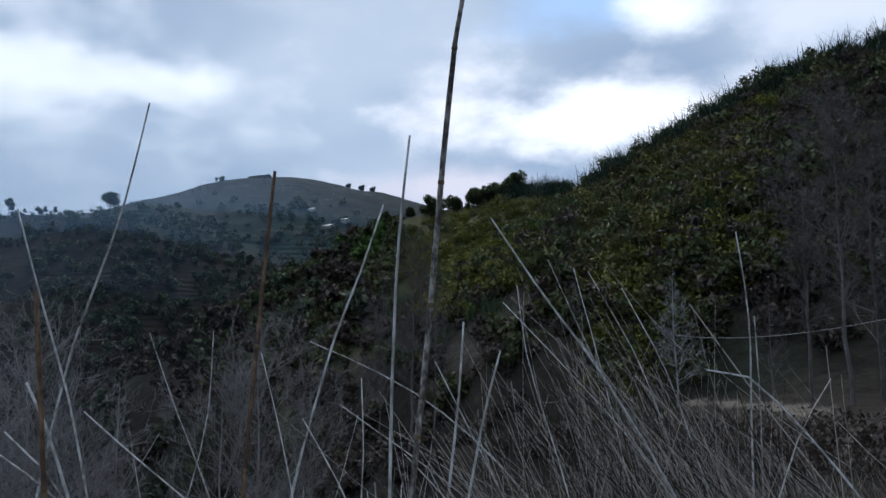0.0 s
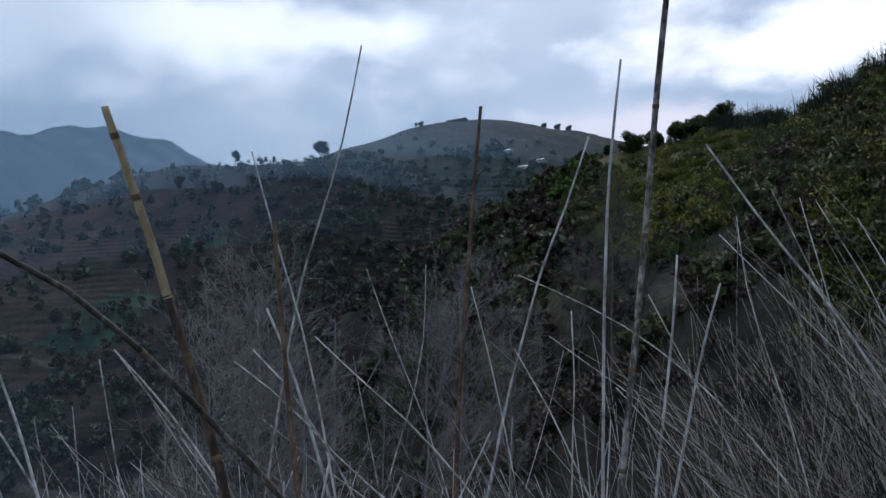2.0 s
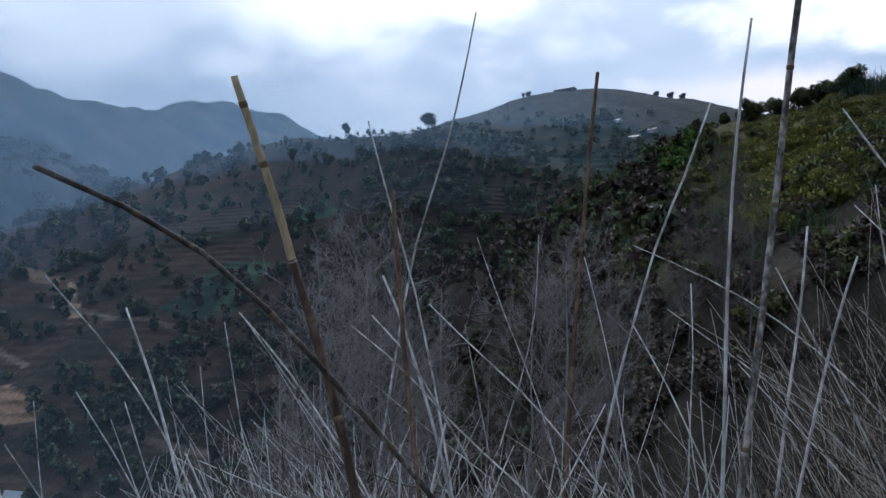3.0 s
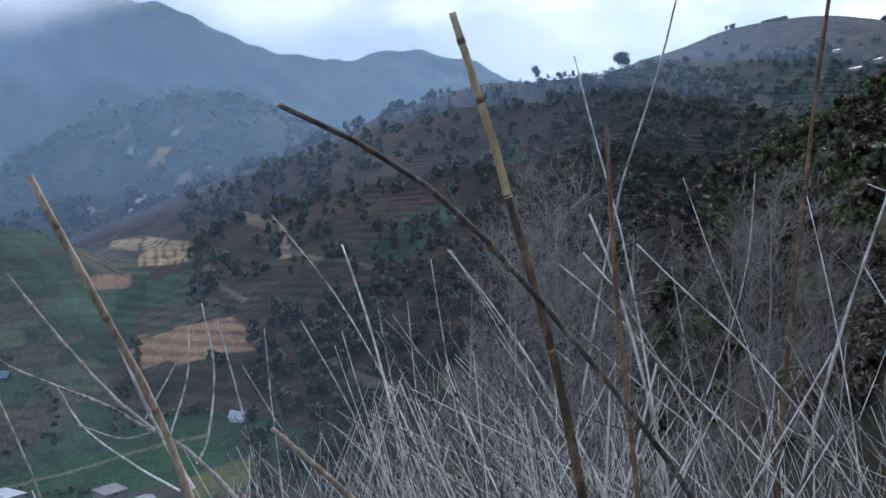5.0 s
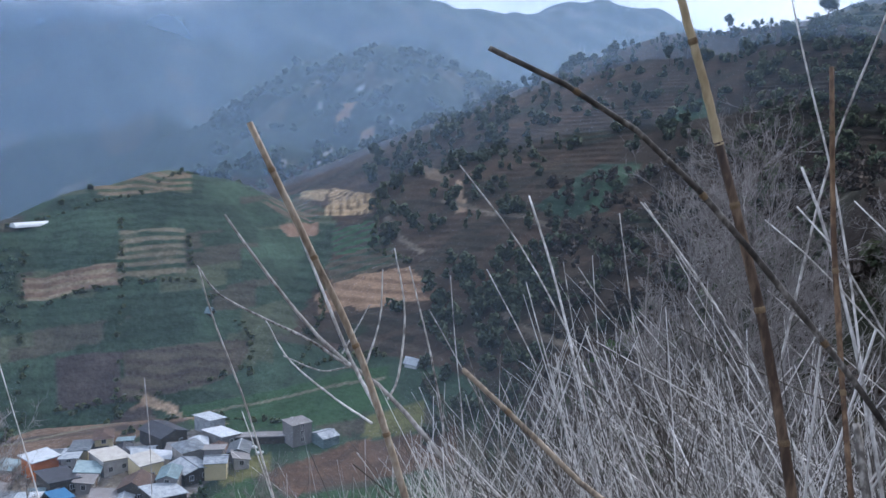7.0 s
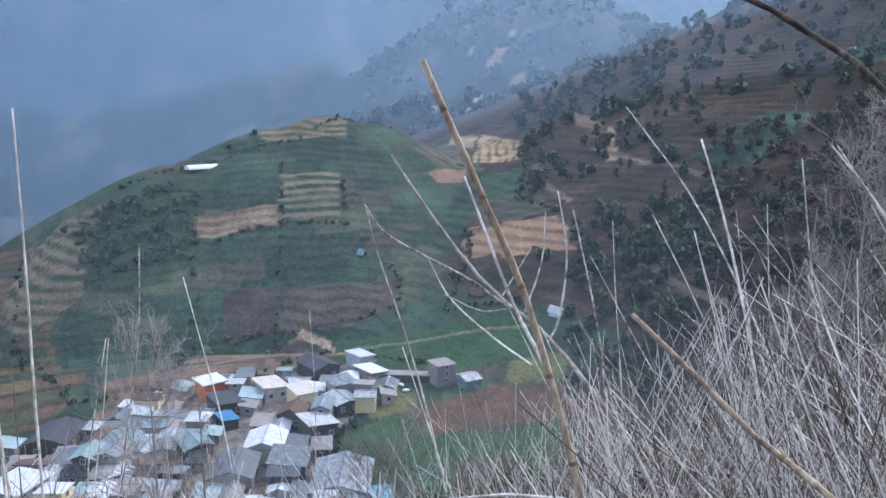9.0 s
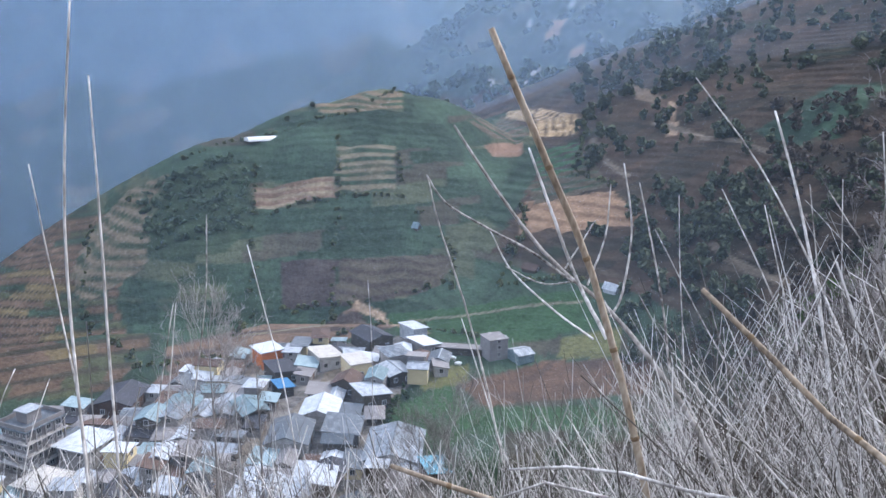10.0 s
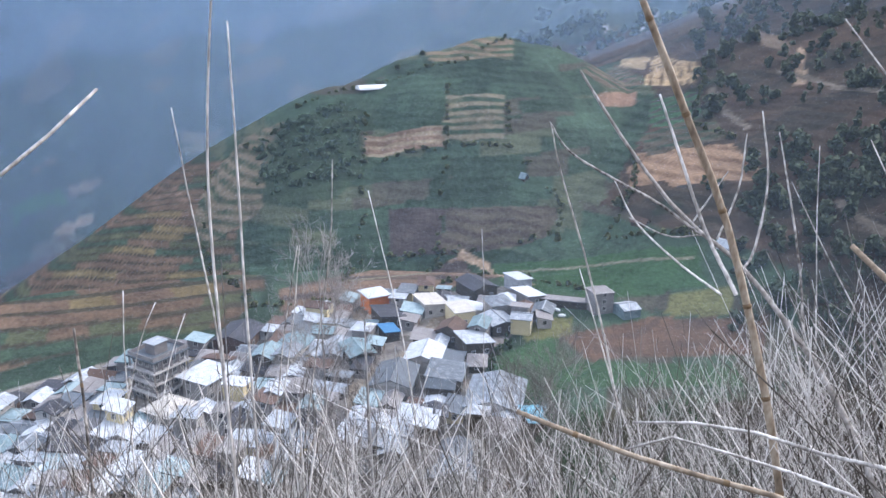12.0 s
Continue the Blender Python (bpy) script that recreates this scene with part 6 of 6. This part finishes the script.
stem("dry_reed", PALE_LABEL, PALE, [(-1.631, 1.364, 1.203), (-1.593, 1.352, 1.029), (-1.532, 1.33, 0.834)], 0.00126, 0.00288, joints=0, category="reed")
stem("dry_reed", PALE_LABEL, PALE, [(-1.354, 1.496, 1.264), (-1.259, 1.481, 0.952), (-1.19, 1.457, 0.783)], 0.0014, 0.0032, joints=0, category="reed")
stem("dry_reed", PALE_LABEL, PALE, [(-1.256, 1.586, 1.391), (-1.171, 1.575, 1.045), (-1.078, 1.543, 0.809)], 0.00168, 0.00384, joints=0, category="reed")
stem("dry_reed", PALE_LABEL, PALE, [(-0.991, 1.286, 1.447), (-0.929, 1.317, 1.367), (-0.86, 1.34, 1.273), (-0.74, 1.358, 1.106)], 0.00182, 0.00416, joints=0, category="reed")
stem("dry_reed", PALE_LABEL, PALE, [(-1.42, 1.699, 1.256), (-1.362, 1.675, 0.982), (-1.293, 1.639, 0.765)], 0.00126, 0.00288, joints=0, category="reed")
stem("dry_reed", PALE_LABEL, PALE, [(-2.394, 0.21, 0.833), (-2.314, 0.148, 0.597), (-2.255, 0.119, 0.467)], 0.00168, 0.00384, joints=0, category="reed")
stem("dry_reed", PALE_LABEL, PALE, [(-1.958, 0.917, 0.827), (-1.782, 0.955, 0.514), (-1.736, 0.964, 0.451)], 0.00154, 0.00352, joints=0, category="reed")
stem("dry_reed", PALE_LABEL, PALE, [(-1.425, 1.296, 1.253), (-1.334, 1.337, 1.091), (-1.203, 1.362, 0.881)], 0.00154, 0.00352, joints=0, category="reed")
stem("dry_reed", PALE_LABEL, PALE, [(-1.581, 1.248, 1.132), (-1.468, 1.299, 0.949), (-1.321, 1.34, 0.757)], 0.0014, 0.0032, joints=0, category="reed")
stem("dry_reed", PALE_LABEL, PALE, [(-1.418, 1.431, 1.208), (-1.338, 1.439, 1.004), (-1.251, 1.433, 0.827)], 0.00154, 0.00352, joints=0, category="reed")
stem("dry_reed", "dry grey-brown stem rising from the slope", STEM, [(-0.705, 1.341, 1.526), (-0.664, 1.353, 1.427), (-0.621, 1.354, 1.307)], 0.00264, 0.006, joints=0, category="reed")
stem("dry_reed", PALE_LABEL, PALE, [(0.362, 2.161, 1.793), (0.426, 2.157, 1.537), (0.475, 2.127, 1.3)], 0.0014, 0.0032, joints=0, category="reed")
stem("dry_reed", PALE_LABEL, PALE, [(0.266, 1.972, 1.797), (0.411, 1.952, 1.46), (0.469, 1.921, 1.302)], 0.00154, 0.00352, joints=0, category="reed")
stem("dry_reed", "dry grey-brown stem rising from the slope", STEM, [(0.115, 1.874, 1.891), (0.239, 1.882, 1.706), (0.355, 1.866, 1.545), (0.471, 1.823, 1.343)], 0.00242, 0.0055, joints=0, category="reed")
stem("dry_reed", PALE_LABEL, PALE, [(0.152, 1.992, 1.691), (0.305, 1.975, 1.528), (0.434, 1.94, 1.38)], 0.0014, 0.0032, joints=0, category="reed")
stem("dry_reed", PALE_LABEL, PALE, [(0.467, 2.043, 1.73), (0.571, 2.019, 1.512), (0.625, 1.985, 1.32)], 0.00154, 0.00352, joints=0, category="reed")
stem("dry_reed", PALE_LABEL, PALE, [(0.418, 2.253, 1.793), (0.552, 2.232, 1.535), (0.628, 2.191, 1.291)], 0.00154, 0.00352, joints=0, category="reed")
stem("dry_reed", "dry grey-brown stem rising from the slope", STEM, [(0.911, 2.413, 1.93), (0.943, 2.422, 1.667), (0.935, 2.414, 1.36)], 0.0022, 0.005, joints=0, category="reed")
stem("dry_reed", PALE_LABEL, PALE, [(0.737, 1.858, 1.652), (0.74, 1.853, 1.467), (0.729, 1.832, 1.266)], 0.0014, 0.0032, joints=0, category="reed")
stem("dry_reed", "dry grey-brown stem rising from the slope", STEM, [(0.537, 1.612, 1.536), (0.616, 1.582, 1.52), (0.695, 1.542, 1.425)], 0.00198, 0.0045, joints=0, category="reed")
stem("dry_reed", PALE_LABEL, PALE, [(0.169, 1.788, 1.72), (0.193, 1.789, 1.548), (0.256, 1.761, 1.327)], 0.00126, 0.00288, joints=0, category="reed")
stem("dry_reed", PALE_LABEL, PALE, [(0.791, 1.615, 1.518), (0.735, 1.632, 1.415), (0.683, 1.634, 1.28)], 0.00126, 0.00288, joints=0, category="reed")
stem("dry_reed", PALE_LABEL, PALE, [(-0.016, 1.599, 1.553), (0.052, 1.589, 1.42), (0.127, 1.561, 1.273)], 0.0014, 0.0032, joints=0, category="reed")
stem("dry_reed", PALE_LABEL, PALE, [(-0.22, 1.68, 1.462), (-0.112, 1.683, 1.386), (0.019, 1.672, 1.295)], 0.00126, 0.00288, joints=0, category="reed")
stem("dry_reed", PALE_LABEL, PALE, [(-0.277, 1.568, 1.444), (-0.219, 1.565, 1.347), (-0.179, 1.556, 1.274)], 0.0014, 0.0032, joints=0, category="reed")
stem("dry_reed", PALE_LABEL, PALE, [(-1.257, 1.435, 1.268), (-1.196, 1.463, 1.18), (-1.114, 1.495, 1.08)], 0.0014, 0.0032, joints=0, category="reed")
stem("dry_reed", PALE_LABEL, PALE, [(-0.702, 1.783, 1.397), (-0.664, 1.773, 1.238), (-0.618, 1.749, 1.075)], 0.0014, 0.0032, joints=0, category="reed")
stem("dry_reed", PALE_LABEL, PALE, [(-2.221, -0.269, 0.805), (-2.165, -0.279, 0.662), (-2.077, -0.278, 0.48)], 0.0014, 0.0032, joints=0, category="reed")
stem("dry_reed", PALE_LABEL, PALE, [(-2.213, -0.193, 0.767), (-2.177, -0.236, 0.683), (-2.104, -0.283, 0.532)], 0.00126, 0.00288, joints=0, category="reed")
stem("dry_reed", PALE_LABEL, PALE, [(-2.423, 0.22, 0.823), (-2.356, 0.183, 0.624), (-2.251, 0.123, 0.386)], 0.0014, 0.0032, joints=0, category="reed")
stem("dry_reed", PALE_LABEL, PALE, [(-2.294, -0.123, 0.695), (-2.244, -0.175, 0.579), (-2.164, -0.219, 0.421)], 0.00126, 0.00288, joints=0, category="reed")


# ---- the dense dry shrubs below ----
def tip_elevation(az):
    """How high the mass of stems stands, by direction from the lookout."""
    return np.interp(az, [-60, -32, -22, -17, -14, -8, -3, 2, 10, 20, 30, 38, 42, 46, 52, 58, 64, 70, 80, 95, 110], [-9, -9, -8, -5.5, -2.5, -1, -3, -9, -14.5, -15.5, -15, -13.5, -15.5, -18, -22.5, -27, -29, -29.5, -29, -27, -28])


def thicket(seed, az0, az1, count, near, far, lean, mat):
    """One dry shrub: many thin stems fanning up from the slope, some with side twigs."""
    rng = np.random.RandomState(seed)
    lines, radii, twigs, twig_radii = [], [], [], []
    for _ in range(count):
        az = rng.uniform(az0, az1)
        d = near + (far - near) * rng.uniform() ** 0.8
        el = tip_elevation(az) - abs(rng.normal(0, 10)) + (min(rng.exponential(3.0), 8.0 if az < 5 else 4.0) if rng.uniform() < 0.16 else 0) + 1.5
        x, y = polar(az, d * math.cos(radians(el)))
        tip = np.array([float(x), float(y), EYE + d * math.sin(radians(el))])
        gz = ground_z(tip[0], tip[1])
        if tip[2] < gz + 0.25:
            tip[2] = gz + rng.uniform(0.25, 0.6)
        rise = tip[2] - gz
        side = rng.normal(lean, 0.38)
        a = radians(az)
        # stems lean across the slope and a little downhill
        off = np.array([math.cos(a), math.sin(a), 0]) * side * rise + np.array([-math.sin(a), math.cos(a), 0]) * rng.normal(-0.05, 0.15) * rise
        root = tip + off
        root[2] = ground_z(root[0], root[1]) - 0.03
        bow = rng.normal(0, 0.035, 3) * rise
        k = np.linspace(0, 1, 8)[:, None]
        line = tip * (1 - k) + root * k + bow * (k * (1 - k)) * 2 + np.cumsum(rng.normal(0, 0.003, (8, 3)), 0) * np.minimum(rise, 1.5)
        if np.min(np.hypot(line[:, 0], line[:, 1])) < 1.05:
            continue
        lines.append(line)
        thick = (0.0006 + 0.0013 * rng.uniform() ** 1.8) * (1.7 if rng.uniform() < 0.10 else 1) * (1.25 if 5 <= az0 < 50 else 0.95)
        radii.append(np.linspace(thick * 0.6, thick * 1.35, 8))
        for _ in range(rng.randint(0, 5)):
            q = rng.uniform(0.15, 0.75) * 7
            i = int(q)
            p = line[i] + (line[i + 1] - line[i]) * (q - i)
            up = line[0] - line[-1]
            up = up / np.linalg.norm(up) + rng.normal(0, 0.42, 3)
            length = rng.uniform(0.12, 0.4) * min(rise, 1.4)
            end = p + up * length - np.array([0, 0, EYE])
            if math.degrees(math.atan2(end[2], math.hypot(end[0], end[1]))) > el + 3:
                continue
            kk = np.linspace(1, 0, 4)[:, None]
            twigs.append(p + up * length * kk + np.array([0, 0, 0.06]) * kk * kk)
            twig_radii.append(np.linspace(thick * 0.55, thick * 1.0, 4))
    pieces = [tubes(lines, radii, 4)]
    if twigs:
        pieces.append(tubes(twigs, twig_radii, 3))
    v, f = gather(pieces)
    tagged(new("dry_shrub", mesh_of("dry_shrub", v, f, mat, True)), "tangled grey shrub of leafless dry stems on the slope", "shrub", "dry shrubs round the lookout", kind="stuff")


for seed, az0, az1, count, near, far, lean in (
    (71, -62, -34, 200, 1.6, 4.5, 0.1), (72, -38, -18, 820, 1.8, 4.5, 0.15), (73, -24, -8, 760, 1.8, 4.0, 0.45), (74, -14, 3, 560, 1.6, 3.6, 0.6), (75, 0, 14, 150, 1.4, 3.4, 0.3),
    (76, 10, 24, 170, 1.3, 3.2, 0.1), (77, 20, 34, 170, 1.2, 3.2, 0.0), (78, 30, 43, 330, 1.3, 3.2, 0.3), (79, 40, 54, 420, 1.3, 3.4, 0.35), (80, 50, 62, 360, 1.2, 3.2, 0.3),
    (81, 58, 74, 400, 1.2, 3.4, 0.2), (82, 70, 88, 460, 1.3, 3.4, 0.05), (83, 84, 104, 520, 1.3, 3.4, 0.0), (84, 100, 122, 280, 1.4, 3.6, 0.0), (85, 50, 80, 420, 3.4, 7.0, 0.1), (86, 76, 118, 560, 3.4, 7.0, 0.0)):
    # shrubs to the east take the stem colour with shade painted in
    thicket(seed, az0, az1, count, near, far, lean, STEM_BACKLIT if az1 < 5 else STEM)
